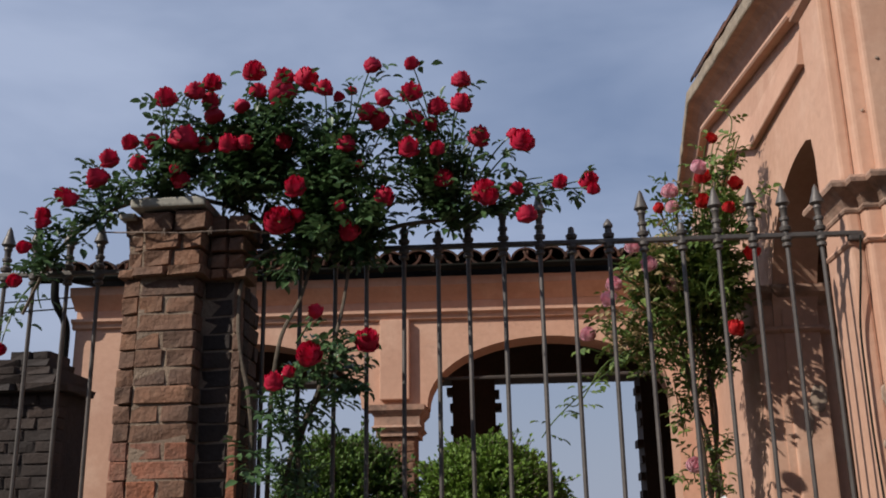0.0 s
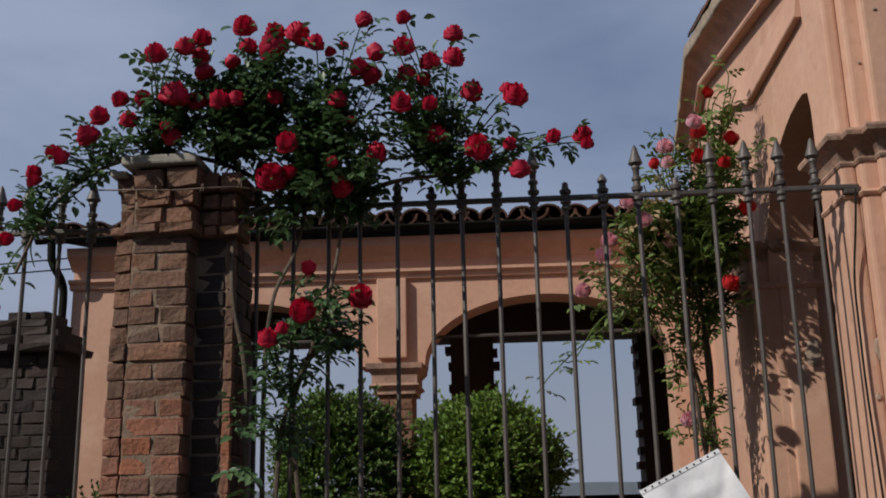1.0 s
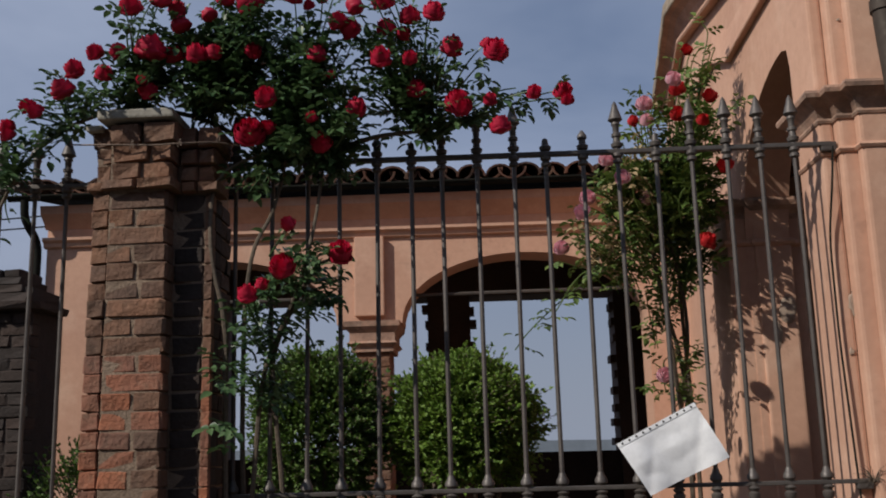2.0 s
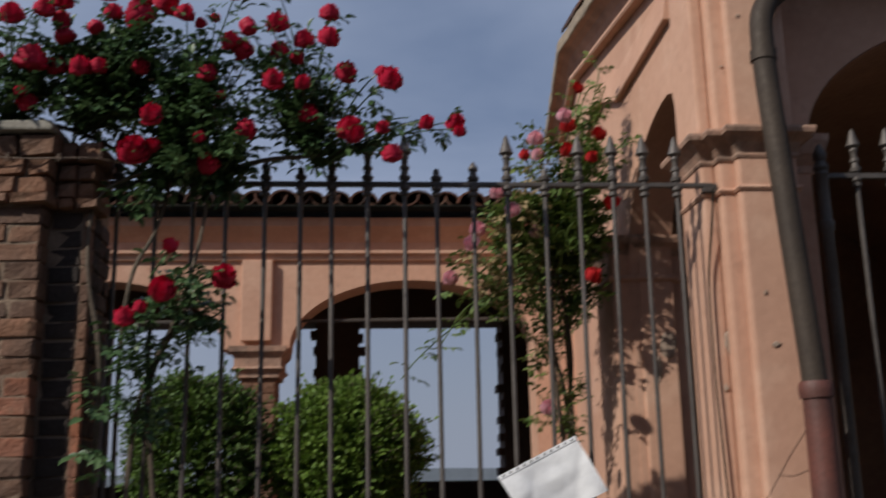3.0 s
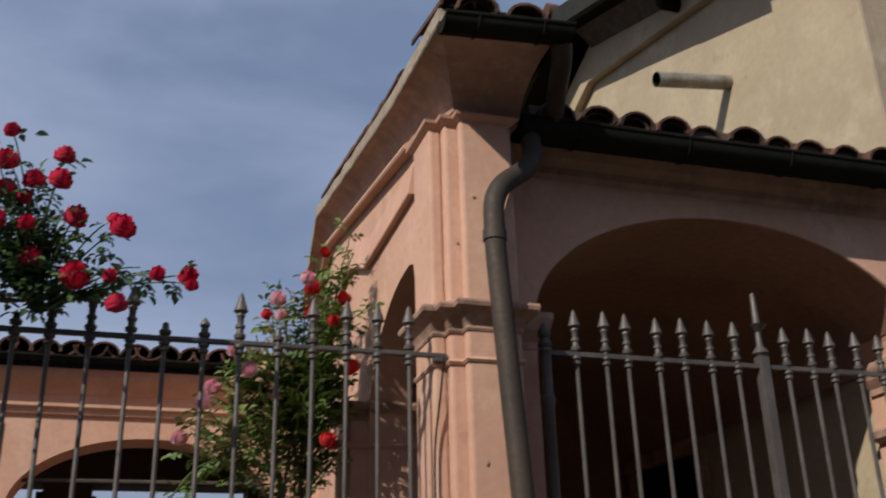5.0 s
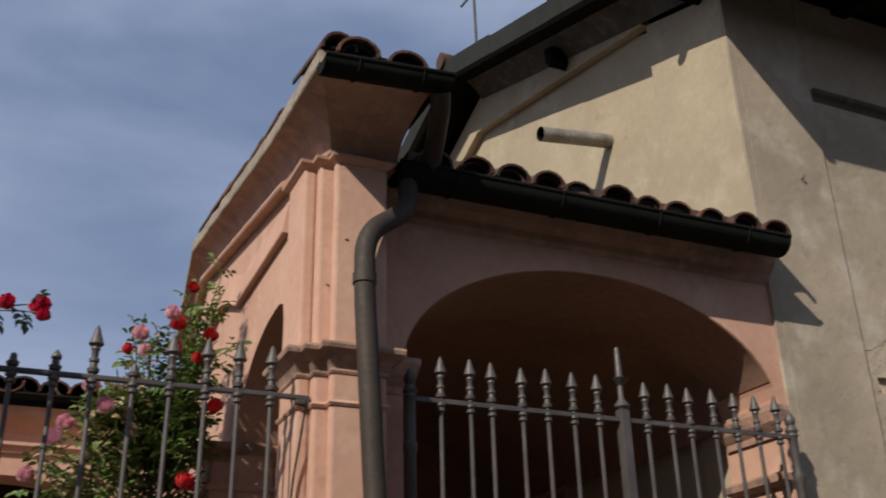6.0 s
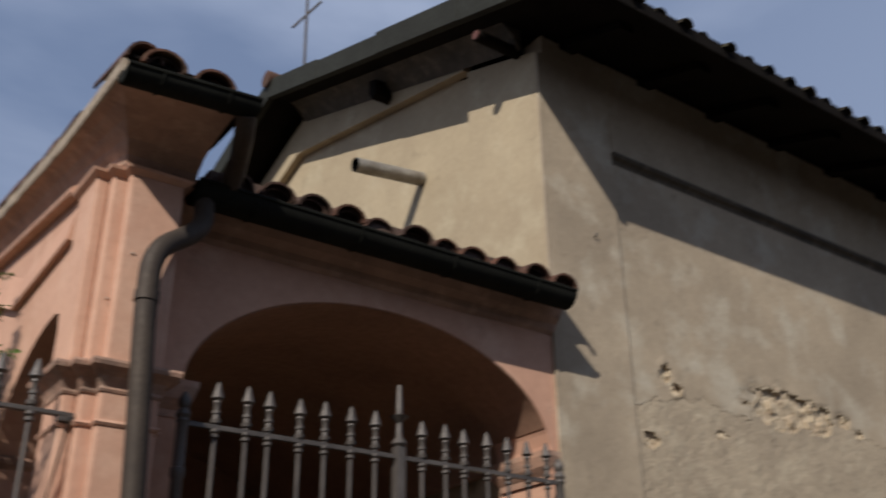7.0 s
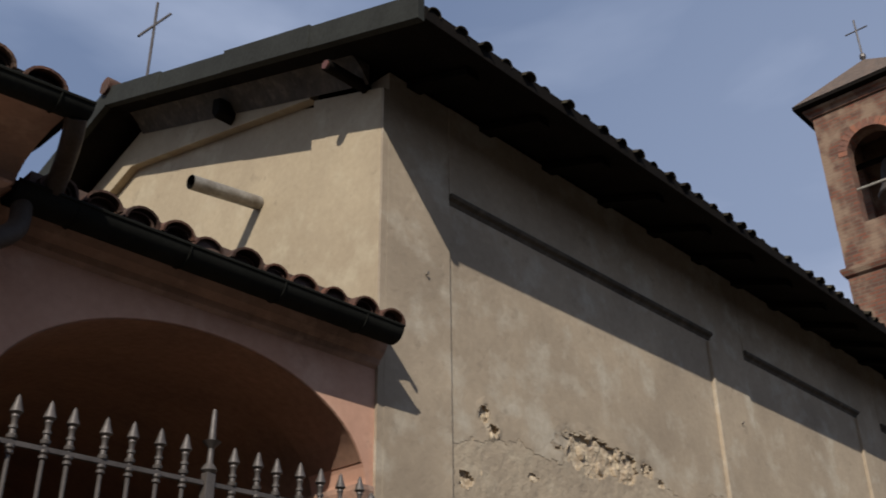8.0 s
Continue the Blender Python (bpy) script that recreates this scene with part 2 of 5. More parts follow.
def far_brick(name):
    """Small brick courses for a distant tower."""
    m = bpy.data.materials.new(name)
    m.use_nodes = True
    n, l = m.node_tree.nodes, m.node_tree.links
    bsdf = n["Principled BSDF"]
    bsdf.inputs["Roughness"].default_value = 0.9
    geo = n.new("ShaderNodeNewGeometry")
    sep = n.new("ShaderNodeSeparateXYZ")
    l.new(geo.outputs["Position"], sep.inputs[0])
    su = n.new("ShaderNodeMath")
    l.new(sep.outputs["X"], su.inputs[0])
    l.new(sep.outputs["Y"], su.inputs[1])
    cmb = n.new("ShaderNodeCombineXYZ")
    l.new(su.outputs["Value"], cmb.inputs["X"])
    l.new(sep.outputs["Z"], cmb.inputs["Y"])
    br = n.new("ShaderNodeTexBrick")
    br.inputs["Scale"].default_value = 1.0
    br.inputs["Brick Width"].default_value, br.inputs["Row Height"].default_value, br.inputs["Mortar Size"].default_value = 0.27, 0.085, 0.014
    br.inputs["Color1"].default_value, br.inputs["Color2"].default_value, br.inputs["Mortar"].default_value = (0.19, 0.066, 0.036, 1), (0.095, 0.045, 0.03, 1), (0.12, 0.08, 0.055, 1)
    l.new(cmb.outputs[0], br.inputs["Vector"])
    ns = n.new("ShaderNodeTexNoise")
    ns.inputs["Scale"].default_value, ns.inputs["Detail"].default_value = 1.8, 6
    l.new(geo.outputs["Position"], ns.inputs["Vector"])
    rg = n.new("ShaderNodeMapRange")
    rg.inputs["From Min"].default_value, rg.inputs["From Max"].default_value = 0.47, 0.60
    l.new(ns.outputs["Fac"], rg.inputs["Value"])
    mx = n.new("ShaderNodeMix")
    mx.data_type = "RGBA"
    l.new(rg.outputs["Result"], mx.inputs["Factor"])
    l.new(br.outputs["Color"], mx.inputs[6])
    mx.inputs[7].default_value = (0.24, 0.16, 0.105, 1)
    l.new(mx.outputs[2], bsdf.inputs["Base Color"])
    bp = n.new("ShaderNodeBump")
    bp.inputs["Strength"].default_value, bp.inputs["Distance"].default_value = 0.8, 0.02
    l.new(br.outputs["Fac"], bp.inputs["Height"])
    bp.invert = True
    l.new(bp.outputs["Normal"], bsdf.inputs["Normal"])
    return m


TOWERBRICK = far_brick("tower_brick")

# ---------------------------------------------------------------- building blocks
class Shape:
    """Collects points and faces of one mesh."""

    def __init__(self):
        self.v, self.f = [], []

    def add(self, verts, faces):
        k = len(self.v)
        self.v += [tuple(p) for p in verts]
        self.f += [tuple(i + k for i in f) for f in faces]
        return self

    def box(self, x0, x1, y0, y1, z0, z1):
        c = [(x, y, z) for z in (z0, z1) for y in (y0, y1) for x in (x0, x1)]
        return self.add(c, [(0, 2, 3, 1), (4, 5, 7, 6), (0, 1, 5, 4), (2, 6, 7, 3), (0, 4, 6, 2), (1, 3, 7, 5)])

    def prism(self, outline, axis, a, b):
        """An outline in the other two axes (in the order x, y, z), drawn out from a to b along axis."""
        put = {"x": lambda p, s: (s, p[0], p[1]), "y": lambda p, s: (p[0], s, p[1]), "z": lambda p, s: (p[0], p[1], s)}[axis]
        n = len(outline)
        verts = [put(p, a) for p in outline] + [put(p, b) for p in outline]
        return self.add(verts, [tuple(range(n)), tuple(range(2 * n - 1, n - 1, -1))] + [(i, i + n, (i + 1) % n + n, (i + 1) % n) for i in range(n)])

    def tube(self, path, radius, n=10, caps=True):
        path = [Vector(p) for p in path]
        radii = radius if isinstance(radius, (list, tuple)) else [radius] * len(path)
        rings = []
        side = None
        for i, p in enumerate(path):
            way = (path[min(i + 1, len(path) - 1)] - path[max(i - 1, 0)]).normalized()
            if side is None:
                side = way.orthogonal().normalized()
            side = (side - way * side.dot(way)).normalized()
            up = way.cross(side)
            rings.append([p + radii[i] * (math.cos(a) * side + math.sin(a) * up) for a in (2 * math.pi * j / n for j in range(n))])
        verts = [q for r in rings for q in r]
        faces = [(i * n + j, i * n + (j + 1) % n, (i + 1) * n + (j + 1) % n, (i + 1) * n + j) for i in range(len(path) - 1) for j in range(n)]
        if caps:
            faces += [tuple(range(n - 1, -1, -1)), tuple(range((len(path) - 1) * n, len(path) * n))]
        return self.add(verts, faces)

    def lathe(self, profile, x=0.0, y=0.0, n=10):
        """Turned round the upright through x, y: rows of radius and height."""
        verts = [(x + r * math.cos(2 * math.pi * j / n), y + r * math.sin(2 * math.pi * j / n), z) for r, z in profile for j in range(n)]
        faces = [(i * n + j, i * n + (j + 1) % n, (i + 1) * n + (j + 1) % n, (i + 1) * n + j) for i in range(len(profile) - 1) for j in range(n)]
        faces += [tuple(range(n - 1, -1, -1)), tuple(range((len(profile) - 1) * n, len(profile) * n))]
        return self.add(verts, faces)

    def mesh(self, name, mat, smooth=False, bevel=0.0, rough_up=0.0):
        me = bpy.data.meshes.new(name)
        me.from_pydata(self.v, [], self.f)
        bm = bmesh.new()
        bm.from_mesh(me)
        bmesh.ops.recalc_face_normals(bm, faces=bm.faces)
        if bevel:
            sharp = [e for e in bm.edges if len(e.link_faces) == 2 and e.calc_face_angle(0) > 0.6]
            bmesh.ops.bevel(bm, geom=sharp, offset=bevel, segments=2, profile=0.6, affect="EDGES", clamp_overlap=True)
        if rough_up:
            for vert in bm.verts:
                vert.co += rough_up * noise.noise_vector(vert.co * 7.0)
        if smooth:
            for f in bm.faces:
                f.smooth = True
        bm.to_mesh(me)
        bm.free()
        if smooth:
            me.set_sharp_from_angle(angle=radians(38))
        me.materials.append(mat)
        return me


def thing(name, label, category, group="", kind="", at=(0, 0, 0)):
    ob = new(name)
    ob.empty_display_size = 0.1
    ob.location = at
    return tagged(ob, label, category, group, kind)


def part(name, shape, mat, parent, label="", smooth=False, bevel=0.0, rough_up=0.0):
    data = shape if isinstance(shape, bpy.types.Mesh) else shape.mesh(name, mat, smooth, bevel, rough_up)
    ob = new(name, data)
    ob.parent = parent
    return tagged(ob, label)


def solid(name, shape, mat, label, category, kind="", smooth=False, bevel=0.0, group="", rough_up=0.0):
    return tagged(new(name, shape.mesh(name, mat, smooth, bevel, rough_up)), label, category, group, kind)


def arc(cx, cz, rx, rz, a0, a1, n=16):
    return [(cx + rx * math.cos(radians(a0 + (a1 - a0) * i / n)), cz + rz * math.sin(radians(a0 + (a1 - a0) * i / n))) for i in range(n + 1)]


def ring_mould(x0, x1, y0, y1, rows):
    """A moulding round a rectangle: rows of (projection, height) from below upwards."""
    s = Shape()
    verts = []
    for out, z in rows:
        verts += [(x0 - out, y0 - out, z), (x1 + out, y0 - out, z), (x1 + out, y1 + out, z), (x0 - out, y1 + out, z)]
    n = len(rows)
    faces = [(i * 4 + j, i * 4 + (j + 1) % 4, i * 4 + 4 + (j + 1) % 4, i * 4 + 4 + j) for i in range(n - 1) for j in range(4)]
    return s.add(verts, faces + [(3, 2, 1, 0), (n * 4 - 4, n * 4 - 3, n * 4 - 2, n * 4 - 1)])


# ---------------------------------------------------------------- ground and distance
GROUND = 0.0
g = Shape()
g.box(-400, 400, -400, 900, GROUND - 0.3, GROUND)
solid("ground", g, EARTH, "pale gravel and earth ground running to the horizon", "ground", "structure")
hill = Shape()
hill.prism([(-300 + 20 * i, 4.6 + 3.2 * noise.noise((i * 0.21, 3.1, 0))) for i in range(61)] + [(900, -1), (-300, -1)], "y", 420, 424)
solid("backdrop", hill, HILL, "low wooded hills far off in haze", "hills", "structure")

# ---------------------------------------------------------------- arcade at the back of the court
AY = 6.5          # its front plane
TOPA = 3.27
SPR = 2.42        # springing of the arches
outline = [(-2.88, 0.0), (-2.88, TOPA), (1.50, TOPA), (1.50, 0.0), (1.19, 0.0), (1.19, SPR)]
outline += arc(0.375, SPR, 0.815, 0.45, 0, 180, 28)[1:-1]
outline += [(-0.44, SPR), (-0.44, SPR - 0.008), (-0.88, SPR - 0.008), (-0.88, SPR)]
outline += arc(-1.695, SPR, 0.815, 0.45, 0, 180, 28)[1:-1]
outline += [(-2.51, SPR), (-2.51, 0.0)]
arcade = thing("arcade_wall", "salmon plastered arcade wall with two flat arches", "arcade", kind="structure")
part("wall", Shape().prism(outline, "y", AY, AY + 0.30), PINK, arcade)
part("pilaster", Shape().box(-0.755, -0.555, AY - 0.05, AY - 0.002, 2.46, 3.0), PINK, arcade, bevel=0.008)
part("capital", ring_mould(-0.775, -0.50, AY - 0.06, AY + 0.34, [(0, 2.22), (0.0, 2.25), (0.03, 2.275), (0.012, 2.29), (0.012, 2.345), (0.045, 2.385), (0.05, 2.42), (0.0, 2.425)]), PINKWORN, arcade, "moulded capital of dull grimy plaster")
part("string_course", Shape().prism([(AY - 0.002, 2.995), (AY - 0.025, 3.005), (AY - 0.03, 3.03), (AY - 0.055, 3.045), (AY - 0.055, 3.065), (AY - 0.002, 3.07)], "x", -2.895, 1.45), PINK, arcade)
part("eaves_mould", Shape().prism([(AY - 0.002, 3.13), (AY - 0.03, 3.16), (AY - 0.10, 3.22), (AY - 0.11, 3.275), (AY - 0.002, 3.275)], "x", -2.895, 1.45), PINK, arcade)
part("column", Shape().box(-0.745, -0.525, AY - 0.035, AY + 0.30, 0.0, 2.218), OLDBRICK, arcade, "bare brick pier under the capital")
solid("tie_rod", Shape().tube([(-2.50, AY + 0.10, 2.60), (1.18, AY + 0.10, 2.62)], 0.012, 6), IRON, "thin dark iron tie rod across the arches", "tie rod")

RY = 9.0          # rear wall of the arcade, open to the country behind
rear = thing("arcade_rear_wall", "dark rough brick rear wall with tall openings", "wall", kind="structure")
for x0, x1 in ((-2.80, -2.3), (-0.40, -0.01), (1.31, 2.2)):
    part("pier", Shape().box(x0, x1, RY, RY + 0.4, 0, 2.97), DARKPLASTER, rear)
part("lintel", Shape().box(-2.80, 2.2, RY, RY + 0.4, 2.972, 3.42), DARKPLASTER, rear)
# near-black parapet colour stands for shade at the back
part("parapet", Shape().box(-2.80, 2.2, RY + 0.05, RY + 0.3, 0, 1.54), DARKBRICK, rear)
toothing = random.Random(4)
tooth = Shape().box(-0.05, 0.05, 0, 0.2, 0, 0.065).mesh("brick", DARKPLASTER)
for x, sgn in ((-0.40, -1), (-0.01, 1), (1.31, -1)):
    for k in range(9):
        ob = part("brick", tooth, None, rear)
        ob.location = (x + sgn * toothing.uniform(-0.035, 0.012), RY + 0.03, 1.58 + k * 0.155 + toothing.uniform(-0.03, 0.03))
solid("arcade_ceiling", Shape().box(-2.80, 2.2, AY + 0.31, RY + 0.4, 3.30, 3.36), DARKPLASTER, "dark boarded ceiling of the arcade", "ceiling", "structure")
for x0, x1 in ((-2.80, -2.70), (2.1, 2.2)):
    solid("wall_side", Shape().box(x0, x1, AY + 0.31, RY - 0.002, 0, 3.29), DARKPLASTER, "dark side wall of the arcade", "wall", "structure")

# ---------------------------------------------------------------- roof tiles
def tile_mesh(name, mat, length=0.42, r0=0.092, r1=0.075, n=8, thick=0.013):
    """One half-round clay tile lying along +y and rising with it, hollow side down."""
    s = Shape()
    rings = []
    for y, r in ((0, r0), (length, r1)):
        for rad in (r, r - thick):
            rings.append([(rad * math.cos(math.pi * j / n), y, rad * math.sin(math.pi * j / n) * 0.82) for j in range(n + 1)])
    m = n + 1
    faces = []
    for j in range(n):
        faces += [(j, j + 1, 2 * m + j + 1, 2 * m + j), (m + j + 1, m + j, 3 * m + j, 3 * m + j + 1), (j + 1, j, m + j, m + j + 1), (2 * m + j, 2 * m + j + 1, 3 * m + j + 1, 3 * m + j)]
    faces += [(0, 2 * m, 3 * m, m), (n, m + n, 3 * m + n, 2 * m + n)]
    s.add([p for r in rings for p in r], faces)
    return s.mesh(name, mat, smooth=True)


TILE_UP = tile_mesh("roof_tile", TILE)
TILE_DARK = tile_mesh("roof_tile", MOSSTILE)
MOUTH = Shape().prism([(0.09 * math.cos(math.pi * j / 8), 0.074 * math.sin(math.pi * j / 8)) for j in range(9)], "y", 0, 0.03).mesh("mortar_stop", MOSSTILE, rough_up=0.006)


def tile_field(parent, origin, along, up, columns, courses, pitch, rise, seed, step=0.33, pan=True, size=1.0, mesh=TILE_UP, nest=False):
    """Covers and pans laid in courses up a slope. along: unit way of the eaves; up: level unit way up the slope; rise: slope in degrees."""
    rng = random.Random(seed)
    along, up = Vector(along), Vector(up)
    slope = (up * math.cos(radians(rise)) + Vector((0, 0, math.sin(radians(rise))))).normalized()
    normal = along.cross(slope).normalized()
    if normal.z < 0:
        normal = -normal
    across = slope.cross(normal)
    for c in range(columns):
        for r in range(courses):
            for lower in ((False, True) if pan else (False,)):
                if lower and (r > 0 or c == columns - 1):
                    continue
                p = Vector(origin) + along * (pitch * (c + (0.5 if lower else 0.0)) + rng.uniform(-0.012, 0.012)) + slope * (r * step + rng.uniform(-0.025, 0.025)) + normal * (0.012 * r % 0.02)
                zx = -normal if lower else normal
                m3 = Matrix((across if not lower else -across, slope, zx)).transposed().to_4x4()
                ob = part("roof_tile", mesh, None, parent)
                twist = pose(0, 0, 0, rng.uniform(-3, 3), rng.uniform(-4, 4), rng.uniform(-3.5, 3.5))
                if lower:
                    p = p + normal * 0.055
                sc = rng.uniform(0.92, 1.06) * size * pitch / 0.195
                ob.matrix_local = Matrix.Translation(p) @ m3 @ twist @ Matrix.Diagonal((sc, 1, sc, 1))
                if nest and r == 0 and not lower:          # a broken tile bedded under the cover to stop its mouth
                    plug = part("roof_tile", mesh, None, parent)
                    plug.matrix_local = Matrix.Translation(p + slope * rng.uniform(0.015, 0.05) + along * rng.uniform(-0.01, 0.01)) @ m3 @ pose(0, 0, 0, 0, rng.uniform(-9, 9), 0) @ Matrix.Diagonal((sc * 0.78, 0.8, sc * rng.uniform(0.62, 0.76), 1))
                    stop = part("mortar_stop", MOUTH, None, parent)
                    stop.matrix_local = Matrix.Translation(p + slope * 0.07) @ m3 @ Matrix.Diagonal((sc * 0.7, 1, sc * 0.6, 1))


def half_gutter(path, r=0.06):
    """An open half-round gutter with a rolled lip along a level path of two points."""
    a, b = Vector(path[0]), Vector(path[1])
    way = (b - a).normalized()
    side = way.cross(Vector((0, 0, 1)))
    s = Shape()
    n = 10
    prof = [(rad * math.cos(math.pi + math.pi * j / n), rad * math.sin(math.pi + math.pi * j / n)) for rad in (r,) for j in range(n + 1)]
    prof += [((r - 0.006) * math.cos(2 * math.pi - math.pi * j / n), (r - 0.006) * math.sin(2 * math.pi - math.pi * j / n)) for j in range(n + 1)]
    verts = [p + side * u + Vector((0, 0, w)) for p in (a, b) for u, w in prof]
    k = len(prof)
    s.add(verts, [(j, (j + 1) % k, k + (j + 1) % k, k + j) for j in range(k)] + [tuple(range(k)), tuple(range(2 * k - 1, k - 1, -1))])
    disc = [(r * math.cos(math.pi + math.pi * j / n), r * math.sin(math.pi + math.pi * j / n)) for j in range(n + 1)]
    for p, q in ((a, way * 0.004), (b, way * -0.004)):
        vs = [p + side * u + Vector((0, 0, w)) for u, w in disc] + [p + q + side * u + Vector((0, 0, w)) for u, w in disc]
        s.add(vs, [tuple(range(n + 1)), tuple(range(2 * n + 1, n, -1))] + [(j, j + 1, j + n + 2, j + n + 1) for j in range(n)])
    s.tube([a + side * r + Vector((0, 0, 0.002)), b + side * r + Vector((0, 0, 0.002))], 0.008, 6)
    s.tube([a - side * r + Vector((0, 0, 0.002)), b - side * r + Vector((0, 0, 0.002))], 0.008, 6)
    return s


def gutter(name, label, a, b, r, supports):
    """A gutter as a thing: trough and iron brackets."""
    ob = thing(name, label, "gutter")
    trough = part("trough", half_gutter([a, b], r), GUTTER, ob, smooth=True)
    a, b = Vector(a), Vector(b)
    side = (b - a).normalized().cross(Vector((0, 0, 1)))
    for k in range(supports):
        p = a.lerp(b, (k + 0.5) / supports)
        arcp = [p + side * ((r + 0.004) * math.cos(math.pi + math.pi * j / 8)) + Vector((0, 0, (r + 0.004) * math.sin(math.pi + math.pi * j / 8))) for j in range(9)]
        part("bracket", Shape().tube(arcp, 0.003, 5), GUTTER, trough)
    return ob


def bend(points, r=0.09, n=6):
    """Rounds the corners of a path."""
    pts = [Vector(p) for p in points]
    out = [pts[0]]
    for a, b, c in zip(pts, pts[1:], pts[2:]):
        p, q = b + (a - b).normalized() * min(r, (a - b).length * 0.45), b + (c - b).normalized() * min(r, (c - b).length * 0.45)
        for i in range(n + 1):
            t = i / n
            out.append(p * (1 - t) ** 2 + 2 * b * t * (1 - t) + q * t * t)
    return out + [pts[-1]]


# arcade roof
arcade_roof = thing("arcade_roof", "weathered terracotta pantile roof over the arcade", "roof", kind="structure")
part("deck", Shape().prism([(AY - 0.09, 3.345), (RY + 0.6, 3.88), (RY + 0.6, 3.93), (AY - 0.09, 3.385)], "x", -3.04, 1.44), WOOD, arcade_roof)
tile_field(arcade_roof, (-3.0, AY - 0.20, 3.352), (1, 0, 0), (0, 1, 0), 25, 3, 0.18, 10, 5, size=1.25)
gutter("arcade_gutter", "dark metal half-round gutter along the arcade eaves", (-3.08, AY - 0.185, 3.318), (1.40, AY - 0.185, 3.328), 0.028, 6)
solid("arcade_downpipe", Shape().tube(bend([(-2.97, AY - 0.185, 3.30), (-2.97, AY - 0.17, 3.16), (-2.925, AY - 0.045, 3.04), (-2.925, AY - 0.045, 0.0)]), 0.028, 10), GUTTER, "dark downpipe at the arcade corner", "downpipe", smooth=True)

# ---------------------------------------------------------------- portico of the church
PX = 1.30         # its front, towards the court
SY = 3.45         # its side, towards the street
CX = 3.77         # the church front behind it
TOPF = 3.85
KY = 5.30         # where the sloping shoulder ends and the front turns back a little
BACK = 0.127      # how far the front falls back beyond it, for each metre
portico = thing("portico", "salmon pink plastered church portico with arches", "portico", kind="structure")
# side wall with the wide gate arch
side = [(1.62, 0.0), (1.62, 3.57), (CX - 0.002, 3.57), (CX - 0.002, 0.0), (3.71, 0.0), (3.71, 2.80)]
side += arc(2.735, 2.80, 0.975, 0.545, 0, 180, 32)[1:-1]
side += [(1.76, 2.80), (1.76, 0.0)]
part("side_wall", Shape().prism(side, "y", SY, SY + 0.42), PINK, portico)
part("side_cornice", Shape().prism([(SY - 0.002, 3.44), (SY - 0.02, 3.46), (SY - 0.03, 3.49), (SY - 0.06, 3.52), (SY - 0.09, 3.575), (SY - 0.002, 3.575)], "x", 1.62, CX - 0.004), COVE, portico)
# front wall: sloping shoulder from the corner, then level; an arched light beside the corner pier
front = [(3.56, 0.0), (3.56, 3.60), (KY, TOPF), (KY, 0.0), (4.42, 0.0), (4.42, 2.45)]
front += arc(3.68, 2.45, 0.74, 0.63, 0, 90, 14)[1:]
front += [(3.62, 3.06), (3.60, 2.98), (3.60, 0.0)]
part("front_wall", Shape().prism(front, "x", PX, PX + 0.20), PINK, portico)
part("front_wall", Shape().prism([(PX, KY), (PX + 2.0 * BACK, KY + 2.0), (PX + 2.0 * BACK + 0.35, KY + 2.0), (PX + 0.40, KY)], "z", 0.0, TOPF), PINK, portico)
# far pier of the arched light, with its own pilaster, neck mould and impost
part("arch_pier", Shape().box(1.335, 1.50, 4.408, 4.80, 0.0, 2.66), PINK, portico, bevel=0.010)
part("arch_pier", Shape().box(1.501, 1.56, 4.455, 4.80, 0.0, 2.66), PINK, portico, bevel=0.008)
part("arch_pilaster", Shape().box(1.215, 1.334, 4.424, 4.76, 0.0, 2.66), PINK, portico, bevel=0.010)
FAR_IMPOST = [(-0.01, 2.565), (0.003, 2.575), (0.008, 2.60), (0.035, 2.625), (0.045, 2.645), (0.045, 2.66), (0.0, 2.668)]
FAR_NECK = [(-0.01, 2.44), (0.012, 2.447), (0.020, 2.458), (0.014, 2.472), (-0.01, 2.48)]
for x0, x1, y0, y1 in ((1.217, 1.34, 4.426, 4.758), (1.337, 1.498, 4.410, 4.798), (1.499, 1.558, 4.457, 4.798)):
    part("impost", ring_mould(x0, x1, y0, y1, FAR_IMPOST), PINKWORN, portico, "stained plaster impost moulding")
    part("neck_mould", ring_mould(x0, x1, y0, y1, FAR_NECK), PINK, portico)
# corner pier with a pilaster on each outer face
part("pier", Shape().box(1.335, 1.62, 3.265, 3.60, 0.0, 3.56), PINK, portico, bevel=0.012)
part("pier_pilaster", Shape().box(PX - 0.015, 1.334, 3.315, 3.55, 0.0, 3.56), PINK, portico, bevel=0.012)
part("pier_pilaster", Shape().box(1.385, 1.60, 3.215, 3.264, 0.0, 3.56), PINK, portico, bevel=0.012)
IMPOST = [(-0.02, 2.650), (0.006, 2.655), (0.010, 2.664), (0.004, 2.675), (0.010, 2.690), (0.020, 2.708), (0.038, 2.724), (0.056, 2.736), (0.060, 2.750), (0.056, 2.760), (0.0, 2.772)]
NECK = [(-0.02, 2.530), (0.007, 2.536), (0.013, 2.545), (0.007, 2.555), (-0.02, 2.56)]
COLLAR = [(-0.02, 3.525), (0.006, 3.535), (0.026, 3.55), (0.030, 3.562), (0.0, 3.574)]
for x0, x1, y0, y1 in ((1.335, 1.615, 3.265, 3.595), (PX - 0.013, 1.36, 3.317, 3.548), (1.387, 1.598, 3.217, 3.30)):
    part("impost", ring_mould(x0, x1, y0, y1, IMPOST), PINKWORN, portico, "stained plaster impost moulding")
    part("neck_mould", ring_mould(x0, x1, y0, y1, NECK), PINK, portico)
    part("collar", ring_mould(x0, x1, y0, y1, COLLAR), PINK, portico)
